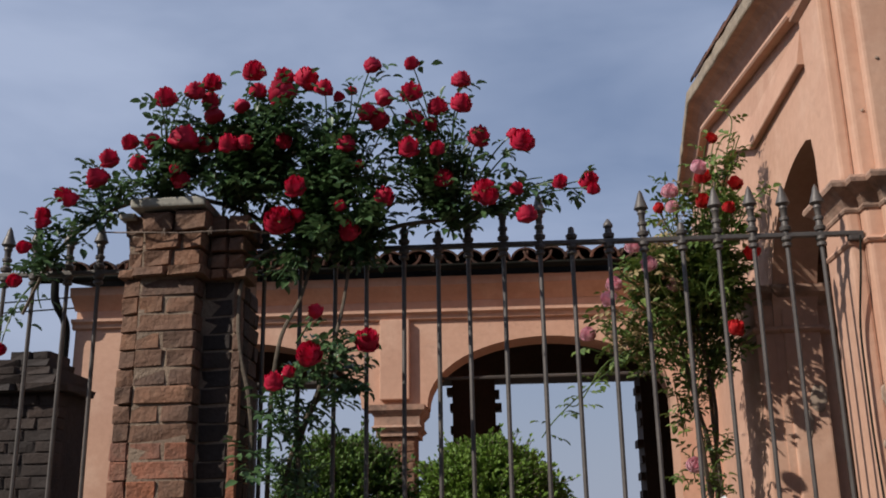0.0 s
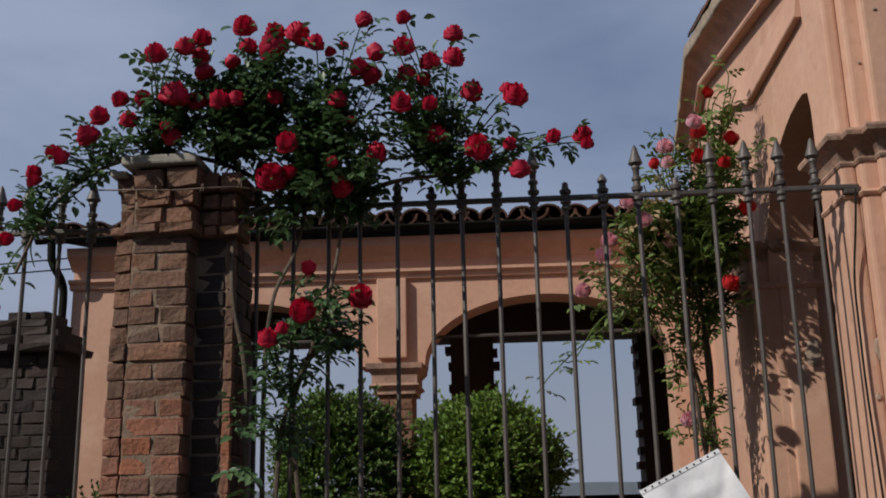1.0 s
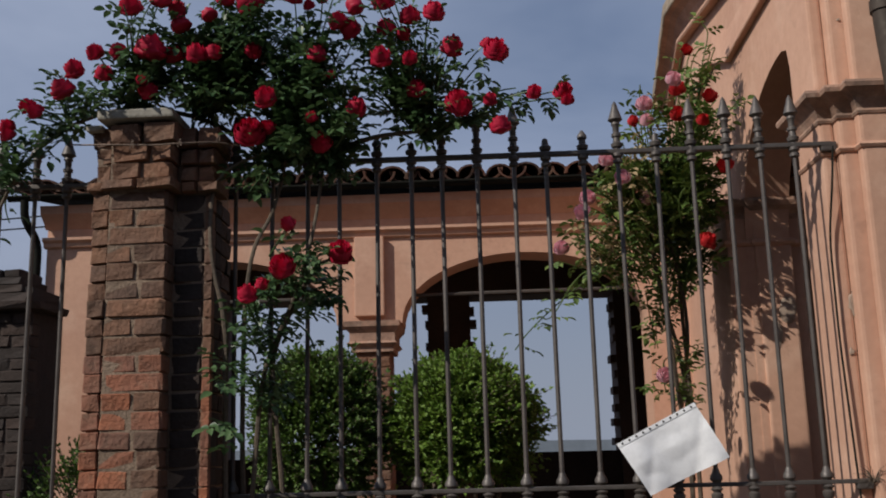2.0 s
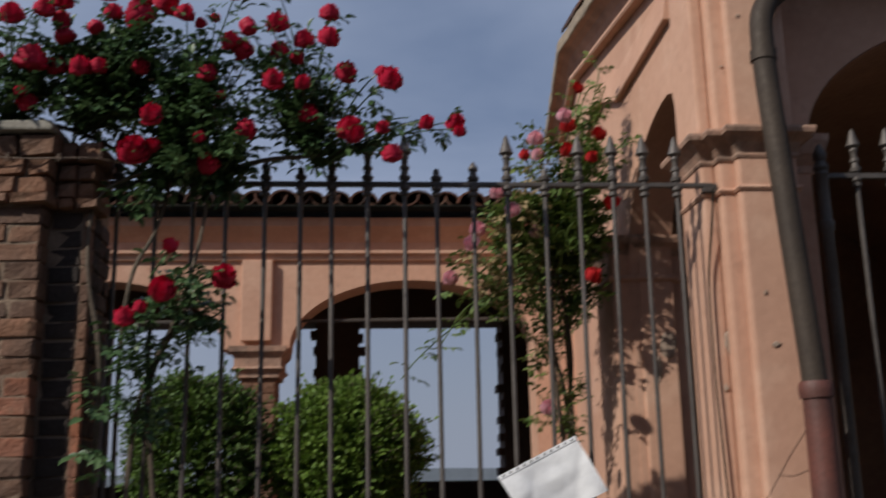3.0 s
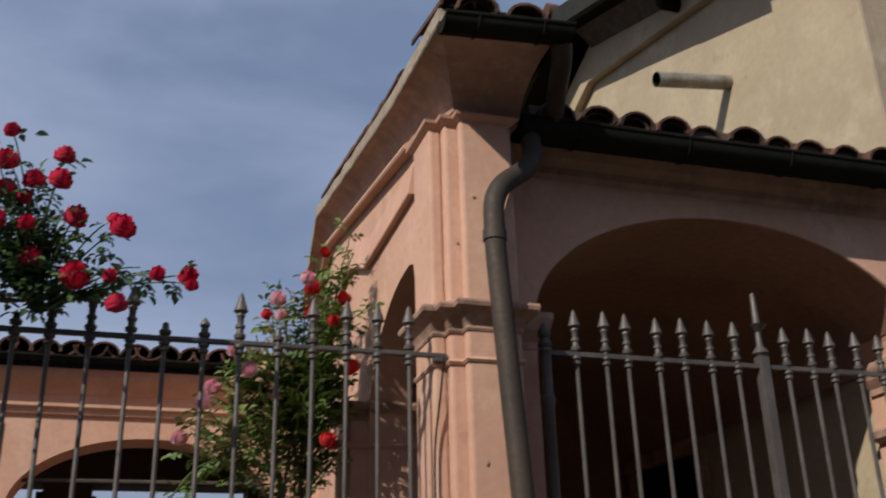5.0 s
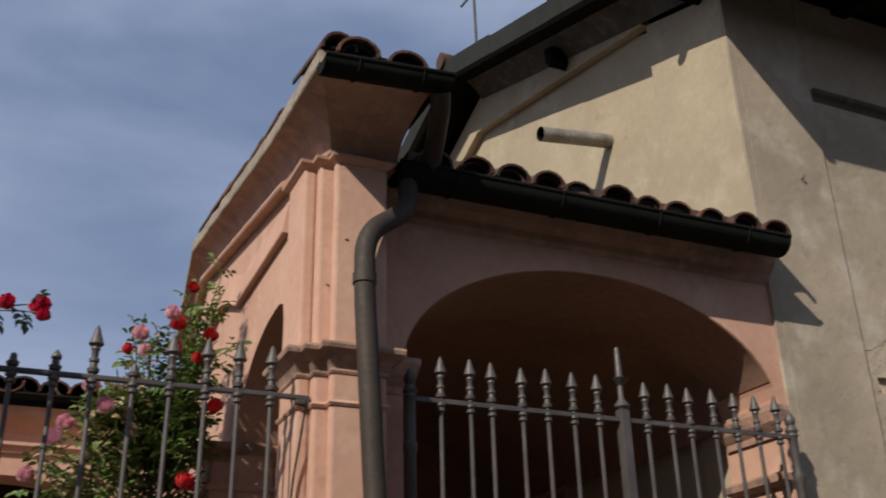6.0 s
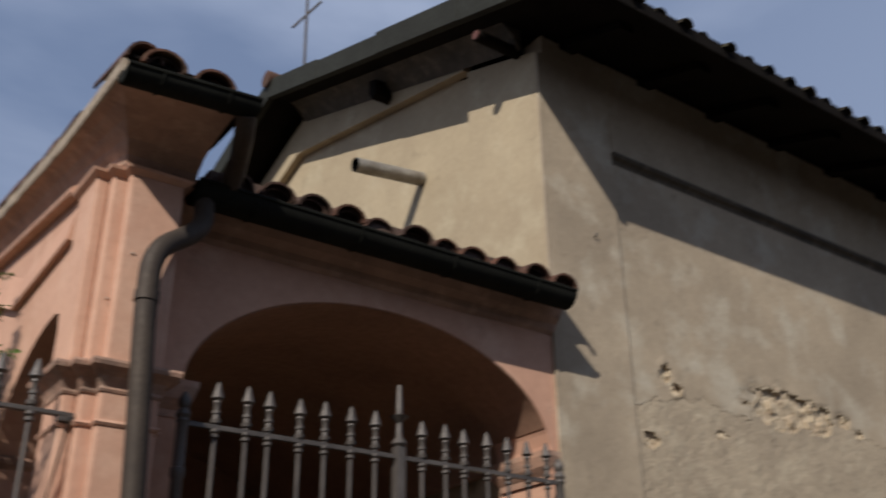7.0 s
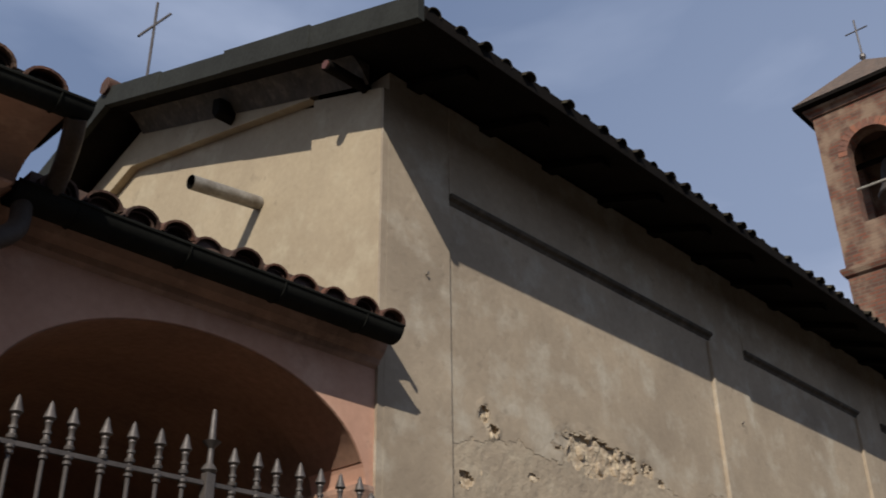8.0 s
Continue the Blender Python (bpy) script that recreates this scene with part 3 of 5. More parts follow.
part("arch_impost", ring_mould(1.62, 1.775, SY - 0.004, SY + 0.43, [(0.0, 2.67), (0.0, 2.70), (0.03, 2.74), (0.045, 2.79), (0.045, 2.815), (0.0, 2.82)]), PINKWORN, portico)
part("arch_impost", ring_mould(3.695, 3.735, SY + 0.03, SY + 0.40, [(0.0, 2.67), (0.0, 2.70), (0.03, 2.74), (0.045, 2.79), (0.045, 2.815), (0.0, 2.82)]), PINKWORN, portico)
part("arch_impost", ring_mould(3.695, 3.735, SY + 0.03, SY + 0.40, [(0.0, 2.44), (0.03, 2.46), (0.035, 2.49), (0.0, 2.51)]), PINKWORN, portico)


def swept(rows, path):
    """Joins copies of a profile: rows of (outward, height) carried along path points of (origin, outward way)."""
    s = Shape()
    n = len(rows)
    verts = []
    for o, way in path:
        verts += [Vector(o) + Vector(way) * a + Vector((0, 0, b)) for a, b in rows]
    faces = [(i * n + j, i * n + (j + 1) % n, (i + 1) * n + (j + 1) % n, (i + 1) * n + j) for i in range(len(path) - 1) for j in range(n)]
    return s.add(verts, faces + [tuple(range(n)), tuple(range(len(path) * n - 1, len(path) * n - n - 1, -1))])


# hollow cornice: along the front, sloping, round the corner and back along the pier
cove = [(0.0, 0.0), (0.015, 0.0)] + [(0.015 + 0.115 * (1 - math.cos(radians(a))), 0.14 * math.sin(radians(a))) for a in (15, 35, 55, 75, 90)] + [(0.131, 0.142), (0.0, 0.142)]
ZN, ZF = 3.565, 3.84     # foot of the cornice at the corner and along the level part
part("cornice", swept(cove, [((PX + 0.015 + 1.6 * BACK, KY + 1.6, ZF), (-0.9, 0, 0)), ((PX + 0.015, KY, ZF), (-0.9, 0, 0)), ((PX + 0.015, 3.60, ZN + 0.047), (-0.9, 0, 0)), ((1.375, 3.25, ZN), (-1.36, -2.9, 0)), ((1.64, 3.25, ZN), (0, -2.9, 0))]), COVE, portico, "deep hollow cornice of stained plaster, shade in its colour")
lip = [(0.0, 0.143), (0.138, 0.143), (0.142, 0.150), (0.140, 0.21), (0.130, 0.222), (0.0, 0.222)]
steps = [((PX + 0.015 + (1.6 - 0.145 * k) * BACK, KY + 1.6 - 0.145 * k, ZF), (-0.9 - 0.06 * noise.noise((k * 0.9, 2, 0)), 0, 0)) for k in range(11)]
steps += [((PX + 0.015, KY - 0.135 * k, ZF + (ZN - ZF) * k / 15.19 + 0.010 * noise.noise((k * 1.3, 0, 5))), (-0.9 - 0.07 * noise.noise((k * 1.1, 7, 0)), 0, 0)) for k in range(14)]
part("fascia", swept(lip, steps + [((1.375, 3.25, ZN), (-1.36, -2.9, 0)), ((1.64, 3.25, ZN), (0, -2.9, 0))]), FASCIA, portico, "lichened uneven stone fascia")
part("attic_block", Shape().prism([(3.24, 3.562), (3.24, ZN + 0.20), (KY, ZF + 0.20), (KY, TOPF + 0.005), (3.62, 3.61)], "x", 1.40, 1.62), PINK, portico)
part("attic_block", Shape().prism([(PX + 0.02, KY), (PX + 0.02 + 2.0 * BACK, KY + 2.0), (1.9, KY + 2.0), (1.62, KY)], "z", TOPF + 0.005, ZF + 0.20), PINK, portico)
# raised band following the shoulder, and the hood over the middle
rail = [(0.0, 0.0), (0.028, 0.0), (0.031, 0.006), (0.029, 0.016), (0.0, 0.17)]
part("rake_mould", swept([(0.0, 0.0), (0.046, 0.0), (0.052, 0.010), (0.046, 0.028), (0.0, 0.060)], [((PX - 0.002 + 1.3 * BACK, KY + 1.3, ZF - 0.034), (-1, 0, 0)), ((PX - 0.002, KY, ZF - 0.034), (-1, 0, 0)), ((PX - 0.002, 3.56, 3.562), (-1, 0, 0))]), PINK, portico)
part("hood_mould", swept(rail, [((PX - 0.002, 5.12, 3.20), (-1, 0, 0)), ((PX - 0.002, 5.06, 3.36), (-1, 0, 0)), ((PX - 0.002, 4.92, 3.44), (-1, 0, 0)), ((PX - 0.002, 4.72, 3.45), (-1, 0, 0)), ((PX - 0.002, 4.40, 3.33), (-1, 0, 0)), ((PX - 0.002, 3.57, 3.36), (-1, 0, 0))]), PINK, portico)
# roofs
proof = thing("portico_roof", "clay tile roof of the portico with mossy ends", "roof", kind="structure")
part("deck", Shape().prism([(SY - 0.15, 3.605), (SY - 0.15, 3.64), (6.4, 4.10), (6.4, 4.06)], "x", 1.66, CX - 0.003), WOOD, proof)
tile_field(proof, (1.83, SY - 0.21, 3.63), (1, 0, 0), (0, 1, 0), 11, 3, 0.184, 9, 11, pan=False, nest=True)
part("mortar_bed", Shape().box(1.72, 3.72, SY - 0.17, SY - 0.10, 3.63, 3.69), DARKPLASTER, proof, rough_up=0.006)
part("deck", Shape().prism([(2.84, ZN + 0.224), (2.84, ZN + 0.238), (KY, ZF + 0.242), (KY, ZF + 0.224), (3.25, ZN + 0.224)], "x", 1.215, 1.72), WOOD, proof)
part("deck", Shape().prism([(1.24, KY + 0.001), (1.24 + 1.9 * BACK, KY + 1.9), (1.9, KY + 1.9), (1.72, KY + 0.001)], "z", ZF + 0.224, ZF + 0.240), WOOD, proof)
tile_field(proof, (1.33, 2.80, ZN + 0.205), (1, 0, 0), (0, 1, 0), 2, 7, 0.20, 7.7, 12, size=0.95, pan=False, nest=True)
verge_tiles = random.Random(8)
for k in range(8):
    ob = part("verge_tile", TILE_UP, None, proof)
    y = 2.83 + 0.31 * k - (0.1 if k == 7 else 0)
    z = ZN + 0.222 + max(0.0, y - 3.20) * 0.134 + verge_tiles.uniform(-0.010, 0.010) + (0.035 if k == 7 else 0)
    ob.matrix_local = pose(1.260 + (0.02 if k == 7 else 0), y, z + 0.006, 7.7 + verge_tiles.uniform(-3, 3), verge_tiles.uniform(-6, 6), verge_tiles.uniform(-3, 3)) @ Matrix.Diagonal((0.80, 0.95, 0.95, 1))
gutter("portico_gutter", "dark metal gutter along the portico side eaves", (1.645, SY - 0.19, 3.578), (3.708, SY - 0.19, 3.592), 0.078, 4)
gutter("upper_gutter", "short dark gutter at the head of the corner pier", (1.185, 2.81, 3.70), (1.70, 2.81, 3.74), 0.055, 2)
dp = thing("downpipe", "brown painted round downpipe with a swan neck", "downpipe")
part("pipe", Shape().tube(bend([(1.70, 3.25, 3.52), (1.69, 3.20, 3.37), (1.473, 3.12, 3.19), (1.473, 3.12, 2.95), (1.54, 3.12, 1.86), (1.54, 3.12, 0.0)], 0.1), 0.041, 14), PIPE, dp, smooth=True)
part("collar", Shape().tube([(1.472, 3.12, 2.98), (1.473, 3.12, 3.02)], 0.046, 14), PIPE, dp, smooth=True)
part("boot", Shape().tube([(1.542, 3.12, 0.0), (1.542, 3.12, 1.80), (1.542, 3.12, 1.802), (1.541, 3.12, 1.82), (1.541, 3.12, 1.842), (1.541, 3.12, 1.855)], [0.047, 0.047, 0.054, 0.056, 0.056, 0.050], 14), REDPIPE, dp, "rusty red cast lower length", smooth=True)
solid("upper_downpipe", Shape().tube(bend([(1.665, 2.82, 3.70), (1.69, 2.88, 3.65), (1.77, 3.10, 3.67), (1.80, 3.24, 3.58)], 0.06), 0.04, 12), PIPE, "short brown pipe between the two gutters", "downpipe", smooth=True)
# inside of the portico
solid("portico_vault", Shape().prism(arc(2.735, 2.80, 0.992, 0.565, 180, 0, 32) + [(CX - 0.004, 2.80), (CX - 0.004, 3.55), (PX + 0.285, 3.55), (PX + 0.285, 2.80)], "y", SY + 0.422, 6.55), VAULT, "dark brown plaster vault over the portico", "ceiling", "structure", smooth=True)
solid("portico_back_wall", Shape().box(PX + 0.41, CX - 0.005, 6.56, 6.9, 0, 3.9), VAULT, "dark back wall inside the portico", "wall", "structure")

# thin dark sheet added as the arch's shade; the sunlit foot stays bare
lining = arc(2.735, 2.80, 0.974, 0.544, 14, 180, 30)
part("arch_lining", Shape().prism(lining + [(2.735 + (x - 2.735) * 0.995, 2.80 + (z - 2.80) * 0.993) for x, z in reversed(lining)], "y", SY + 0.006, SY + 0.421), VAULT, portico, "brown sheet under the gate arch standing for its shade", smooth=True)
portal = thing("church_door", "dark wooden door in a plain stone surround, shut", "door", kind="structure")
part("lintel", Shape().box(3.715, 3.797, 5.48, 6.50, 2.725, 2.815), PINKWORN, portal, "stained stone lintel", bevel=0.008)
for y in (5.49, 6.40):
    part("jamb", Shape().box(3.735, 3.797, y, y + 0.09, 0, 2.723), PINKWORN, portal, "stained stone jamb", bevel=0.006)
for y in (5.585, 5.992):
    part("door_leaf", Shape().box(3.77, 3.797, y, y + 0.403, 0, 2.72), WOOD, portal, bevel=0.004)

# ---------------------------------------------------------------- church
WY = 3.43         # its long side, towards the street
church = thing("church", "old rendered church with cream gable front and grey side", "church")
LEN = 21.0
EZ = 5.42
gable = [(WY + 0.30, 0), (WY + 0.30, 5.35), (6.4, 6.40), (9.4, 5.35), (9.4, 0)]
part("gable_wall", Shape().prism(gable, "x", CX + 0.03, CX + 0.35), CREAM, church, "cream yellow plastered gable wall")
# raised borders of the sunk gable panel
part("gable_border", Shape().prism([(WY + 0.02, 0), (WY + 0.02, 5.29), (4.12, 5.53), (4.12, 0)], "x", CX - 0.015, CX + 0.029), CREAM, church, bevel=0.006)
part("gable_border", Shape().prism([(4.122, 5.53), (6.5, 6.06), (7.05, 5.86), (7.05, 0.0), (9.4, 0), (9.4, 5.3), (6.4, 6.38), (4.122, 5.62)], "x", CX - 0.045, CX + 0.029), CREAM, church, bevel=0.006)
# long side: wall set back, raised strips round the sunk panels
part("side_wall", Shape().box(CX + 0.36, LEN, WY + 0.17, WY + 0.35, 0, EZ), RUBBLE, church, "grey rendered long wall, patched and flaking")
x_from = CX + 0.0295
for x0, x1 in ((4.33, 7.50), (8.06, 10.42), (11.0, 13.4), (14.0, 16.4), (17.0, 19.4)):
    part("wall_strip", Shape().box(x_from, x0, WY, WY + 0.169, 0, EZ), GREY, church, bevel=0.005)
    part("wall_band", Shape().box(x0 + 0.001, x1 - 0.001, WY - 0.006, WY + 0.169, 4.76, EZ), GREY, church, bevel=0.005)
    # dark moulding colour stands for the shade below the band
    part("panel_mould", Shape().prism([(WY + 0.11, 4.682), (WY + 0.018, 4.69), (WY + 0.004, 4.715), (WY - 0.022, 4.728), (WY - 0.030, 4.745), (WY - 0.022, 4.759), (WY + 0.11, 4.759)], "x", x0 + 0.002, x1 - 0.002), SHADEDCREAM, church, "panel moulding coloured dark as its shade")
    part("panel_mould", Shape().box(x1 - 0.05, x1 - 0.002, WY - 0.010, WY + 0.11, 0, 4.681), GREY, church, bevel=0.012)
    x_from = x1
part("wall_strip", Shape().box(x_from, LEN, WY, WY + 0.169, 0, EZ), GREY, church)
part("quoin", Shape().box(CX - 0.0145, CX + 0.029, WY, WY + 0.019, 0, 5.28), GREY, church)
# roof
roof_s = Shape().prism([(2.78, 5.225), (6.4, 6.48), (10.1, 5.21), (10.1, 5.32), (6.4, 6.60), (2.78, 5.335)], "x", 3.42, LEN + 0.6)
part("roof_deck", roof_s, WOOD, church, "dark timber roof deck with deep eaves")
VERGE_T = 1.27 / 3.66
for k, (y0, y1, lift, x0) in enumerate(((2.745, 3.72, 0.0, 3.362), (3.70, 4.66, 0.014, 3.357), (4.64, 5.56, -0.002, 3.363), (5.54, 6.4, 0.012, 3.358))):
    za, zb = 5.175 + (y0 - 2.74) * VERGE_T, 5.175 + (y1 - 2.74) * VERGE_T
    part("verge_flashing", Shape().prism([(y0, za), (y1, zb), (y1, zb + 0.172 + lift), (y0, za + 0.172 + lift)], "x", x0, 3.415), VERGE, church, "grey metal verge flashing", bevel=0.004)
part("verge_flashing", Shape().prism([(6.402, 6.44), (10.1, 5.17), (10.1, 5.36), (6.402, 6.64)], "x", 3.36, 3.415), VERGE, church, "grey metal verge flashing")
# plastered hollow under the overhang of the gable, its shade put into the colour
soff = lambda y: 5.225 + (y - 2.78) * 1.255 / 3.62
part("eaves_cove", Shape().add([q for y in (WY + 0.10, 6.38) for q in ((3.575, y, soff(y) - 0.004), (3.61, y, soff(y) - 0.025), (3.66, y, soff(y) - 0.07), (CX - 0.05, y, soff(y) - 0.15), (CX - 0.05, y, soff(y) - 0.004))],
     [(0, 1, 6, 5), (1, 2, 7, 6), (2, 3, 8, 7), (3, 4, 9, 8), (4, 0, 5, 9), (4, 3, 2, 1, 0), (5, 6, 7, 8, 9)]), SHADEDCREAM, church, "plaster hollow under the gable verge, shade in its colour", smooth=True)
part("ridge_end", Shape().tube([(3.33, 6.4, 6.63), (3.9, 6.4, 6.63)], 0.08, 10), TILE, church, smooth=True)
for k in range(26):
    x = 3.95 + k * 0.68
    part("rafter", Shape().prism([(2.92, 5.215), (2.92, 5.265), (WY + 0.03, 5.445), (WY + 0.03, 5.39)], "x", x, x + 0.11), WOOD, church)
part("corbel", Shape().prism([(5.0, 5.80), (5.0, 5.92), (5.10, 5.955), (5.10, 5.83), (5.05, 5.76)], "x", 3.58, CX - 0.016), WOOD, church, "dark carved timber corbel", bevel=0.012)
for y, z in ((3.60, 5.36),):
    part("purlin", Shape().tube([(3.43, y, z), (CX - 0.016, y, z)], 0.04, 10), WOOD, church, smooth=True)
    part("purlin_end", Shape().tube([(3.418, y, z), (3.429, y, z)], 0.03, 10), REDPIPE, church, smooth=True)
tile_field(church, (3.50, 2.73, 5.268), (1, 0, 0), (0, 1, 0), 84, 1, 0.20, 19, 21, pan=False, size=0.52, mesh=TILE_DARK)
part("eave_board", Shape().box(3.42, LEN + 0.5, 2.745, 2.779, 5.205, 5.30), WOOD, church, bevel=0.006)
church_far = Shape().box(LEN - 0.3, LEN, WY + 0.36, 9.4, 0, 6.3).box(CX + 0.36, LEN - 0.302, 9.1, 9.4, 0, EZ)
part("far_walls", church_far, GREY, church)
FLUE = [(CX + 0.02, 4.701, 4.988), (3.50, 4.698, 4.952), (3.25, 4.695, 4.92)]
flue = thing("flue_pipe", "grey metal flue pipe jutting from the gable wall", "flue")
part("pipe", Shape().tube(FLUE, 0.050, 16, caps=False), ZINC, flue, smooth=True)
part("bore", Shape().tube([FLUE[2], FLUE[1]], 0.0462, 16, caps=False).tube([(3.36, 4.6963, 4.934), (3.365, 4.6964, 4.9347)], 0.0455, 16), WOOD, flue, "dark inside of the pipe")
solid("roof_cross", Shape().tube([(3.44, 5.9, 6.30), (3.435, 5.9, 6.8), (3.43, 5.9, 7.28)], 0.012, 6).tube([(3.31, 5.9, 6.85), (3.58, 5.9, 7.33)][:1] + [(3.56, 5.9, 7.24)], 0.012, 6), IRON, "thin wrought iron cross on the gable roof", "cross")

# ---------------------------------------------------------------- bell tower
tower = thing("bell_tower", "red brick bell tower with a low tiled roof", "bell tower", at=(21.10, 5.41, 0.08))
TW, TH = 1.10, 14.85
OPEN, SILL = 0.52, 11.7


def belfry(a, b, axis, lo, hi):
    o = [(a, SILL), (a, TH), (b, TH), (b, SILL), (OPEN, SILL), (OPEN, TH - 1.45)] + arc(0, TH - 1.45, OPEN, OPEN, 0, 180, 16)[1:-1] + [(-OPEN, TH - 1.45), (-OPEN, SILL)]
    return Shape().prism(o, axis, lo, hi)


for lo, hi in ((-TW, -TW + 0.35), (TW - 0.35, TW)):
    belfry_side = part("belfry_wall", belfry(-TW, TW, "x", lo, hi), TOWERBRICK, tower)
    if lo < 0:
        arch_side = belfry_side
    part("belfry_wall", belfry(-TW + 0.352, TW - 0.352, "y", lo, hi), TOWERBRICK, tower)
for k in range(15):
    a = radians(6 + 168 * k / 14)
    v = part("arch_brick", Shape().box(-0.045, 0.045, -0.10, 0.10, -0.055, 0.055), BRICK, arch_side)
    v.matrix_local = pose(-TW + 0.035, math.cos(a) * (OPEN + 0.10), TH - 1.45 + math.sin(a) * (OPEN + 0.10), math.degrees(a), 0, 0)
part("shaft", Shape().box(-TW + 0.004, TW - 0.004, -TW + 0.004, TW - 0.004, 0, SILL), TOWERBRICK, tower)
part("string_course", ring_mould(-TW, TW, -TW, TW, [(0.0, 10.55), (0.06, 10.60), (0.10, 10.70), (0.10, 10.76), (0.0, 10.80)]), TOWERBRICK, tower)
part("cornice", ring_mould(-TW, TW, -TW, TW, [(0.0, TH - 0.22), (0.05, TH - 0.2), (0.07, TH - 0.1), (0.14, TH - 0.06), (0.14, TH), (0.0, TH + 0.02)]), TOWERBRICK, tower)
E1 = 1.40
part("eave_board", Shape().box(-E1, E1, -E1, E1, TH + 0.025, TH + 0.12), WOOD, tower)
pyr = Shape().add([(-E1, -E1, TH + 0.122), (E1, -E1, TH + 0.122), (E1, E1, TH + 0.122), (-E1, E1, TH + 0.122), (0, 0, TH + 1.55)], [(3, 2, 1, 0), (0, 1, 4), (1, 2, 4), (2, 3, 4), (3, 0, 4)])
tower_roof = part("roof", pyr, TILEJ, tower, "low pyramid roof of brown tiles")
part("bell", Shape().lathe([(0.02, 13.6), (0.16, 13.55), (0.24, 13.3), (0.28, 12.95), (0.42, 12.7), (0.40, 12.66), (0.02, 12.7)], 0, 0, 16), IRON, tower, "dark bronze bell", smooth=True)
part("bell_beam", Shape().tube([(0, -1.0, 13.65), (0, 1.0, 13.65)], 0.07, 8), WOOD, tower)
part("guard_bar", Shape().tube([(-TW + 0.1, -OPEN, 12.55), (-TW + 0.1, OPEN, 12.55)], 0.03, 6), STONE, tower)
part("cross", Shape().lathe([(0.02, TH + 1.5), (0.075, TH + 1.6), (0.075, TH + 1.67), (0.02, TH + 1.75)], 0, 0, 8).tube([(0, 0, TH + 1.7), (0, 0, TH + 2.75)], 0.022, 6).tube([(0, -0.27, TH + 2.42), (0, 0.27, TH + 2.42)], 0.02, 6), IRON, tower_roof, "slender iron cross")

# ---------------------------------------------------------------- iron fence
FY, FX, BAR = 3.30, 0.575, 0.122
RAIL_Z, LOW_Z = 2.575, 1.432


def spear(base):
    """A turned collar and spear head on a rail at height base."""
    return [(0.010, base - 0.045), (0.017, base - 0.04), (0.017, base - 0.03), (0.011, base - 0.026), (0.019, base - 0.018), (0.019, base - 0.008), (0.011, base - 0.004),
            (0.011, base + 0.012), (0.019, base + 0.016), (0.021, base + 0.028), (0.013, base + 0.034), (0.012, base + 0.05), (0.017, base + 0.054), (0.017, base + 0.064), (0.011, base + 0.068),
            (0.012, base + 0.092), (0.016, base + 0.098), (0.014, base + 0.106), (0.026, base + 0.116), (0.024, base + 0.122), (0.013, base + 0.155), (0.009, base + 0.172), (0.002, base + 0.185)]


def bar_data(kind):
    s = Shape().lathe([(0.0079, 0.0), (0.0079, LOW_Z - 0.05), (0.0079, LOW_Z + 0.05), (0.0079, RAIL_Z - 0.03)], 0, 0, 8)
    knot = [(0.010, LOW_Z - 0.055), (0.019, LOW_Z - 0.045), (0.020, LOW_Z - 0.03), (0.012, LOW_Z - 0.024), (0.021, LOW_Z - 0.014), (0.012, LOW_Z - 0.006), (0.012, LOW_Z + 0.006), (0.021, LOW_Z + 0.016), (0.020, LOW_Z + 0.028), (0.014, LOW_Z + 0.036), (0.010, LOW_Z + 0.05)]
    s.lathe(knot, 0, 0, 10)
    prof = spear(RAIL_Z)
    if kind == "broken":
        prof = prof[:14] + [(0.012, RAIL_Z + 0.072), (0.004, RAIL_Z + 0.084)]
    if kind == "stub":
        prof = prof[:11] + [(0.012, RAIL_Z + 0.04), (0.010, RAIL_Z + 0.055), (0.003, RAIL_Z + 0.06)]
    s.lathe(prof, 0, 0, 12)
    return s.mesh("bar", IRON, smooth=True)


BARS = {k: bar_data(k) for k in ("spear", "broken", "stub")}
fence_rng = random.Random(2)


def fence(name, label, first, last, x0, x1, kinds, rz=RAIL_Z):
    f = thing(name, label, "fence")
    part("top_rail", Shape().box(x0, x1, FY - 0.013, FY + 0.013, RAIL_Z - 0.008, RAIL_Z + 0.008), IRON, f, bevel=0.003).location.z = rz - RAIL_Z
    part("bottom_rail", Shape().box(x0, x1, FY - 0.013, FY + 0.013, LOW_Z - 0.007, LOW_Z + 0.007), IRON, f, bevel=0.003).location.z = rz - RAIL_Z
    for i in range(first, last + 1):
        b = part("bar", BARS[kinds.get(i, "spear")], None, f)
        b.matrix_local = pose(FX + i * BAR + fence_rng.uniform(-0.004, 0.004), FY, rz - RAIL_Z, fence_rng.uniform(-0.15, 0.15), fence_rng.uniform(-0.25, 0.25), 0)
    return f


fence("iron_fence", "dark iron fence with spear heads and missing tips", -11, 5, -0.80, 1.31, {0: "spear", -1: "broken", -2: "stub", 1: "stub", -6: "stub", -7: "broken", -8: "stub", -9: "spear"})
fence("iron_fence", "dark iron fence running on beyond the brick pillar", -24, -16, -2.60, -1.21, {-17: "spear"}, RAIL_Z - 0.055)
solid("fence_plinth", Shape().box(-3.2, -1.26, FY - 0.14, FY + 0.14, 0, 0.62).box(-0.76, 1.30, FY - 0.14, FY + 0.14, 0, 0.62), MORTAR, "low rendered plinth under the iron fence", "plinth", "structure", bevel=0.02)

# ---------------------------------------------------------------- gate
GY, GX = 3.36, 1.763
GRAIL = 2.635


def gate_bar():
    s = Shape().lathe([(0.0088, 0.05), (0.0088, GRAIL)], 0, 0, 8)
    p = [(r, z) for r, z in spear(GRAIL)]
    return s.lathe(p, 0, 0, 12).mesh("bar", IRON, smooth=True)


GBAR = gate_bar()
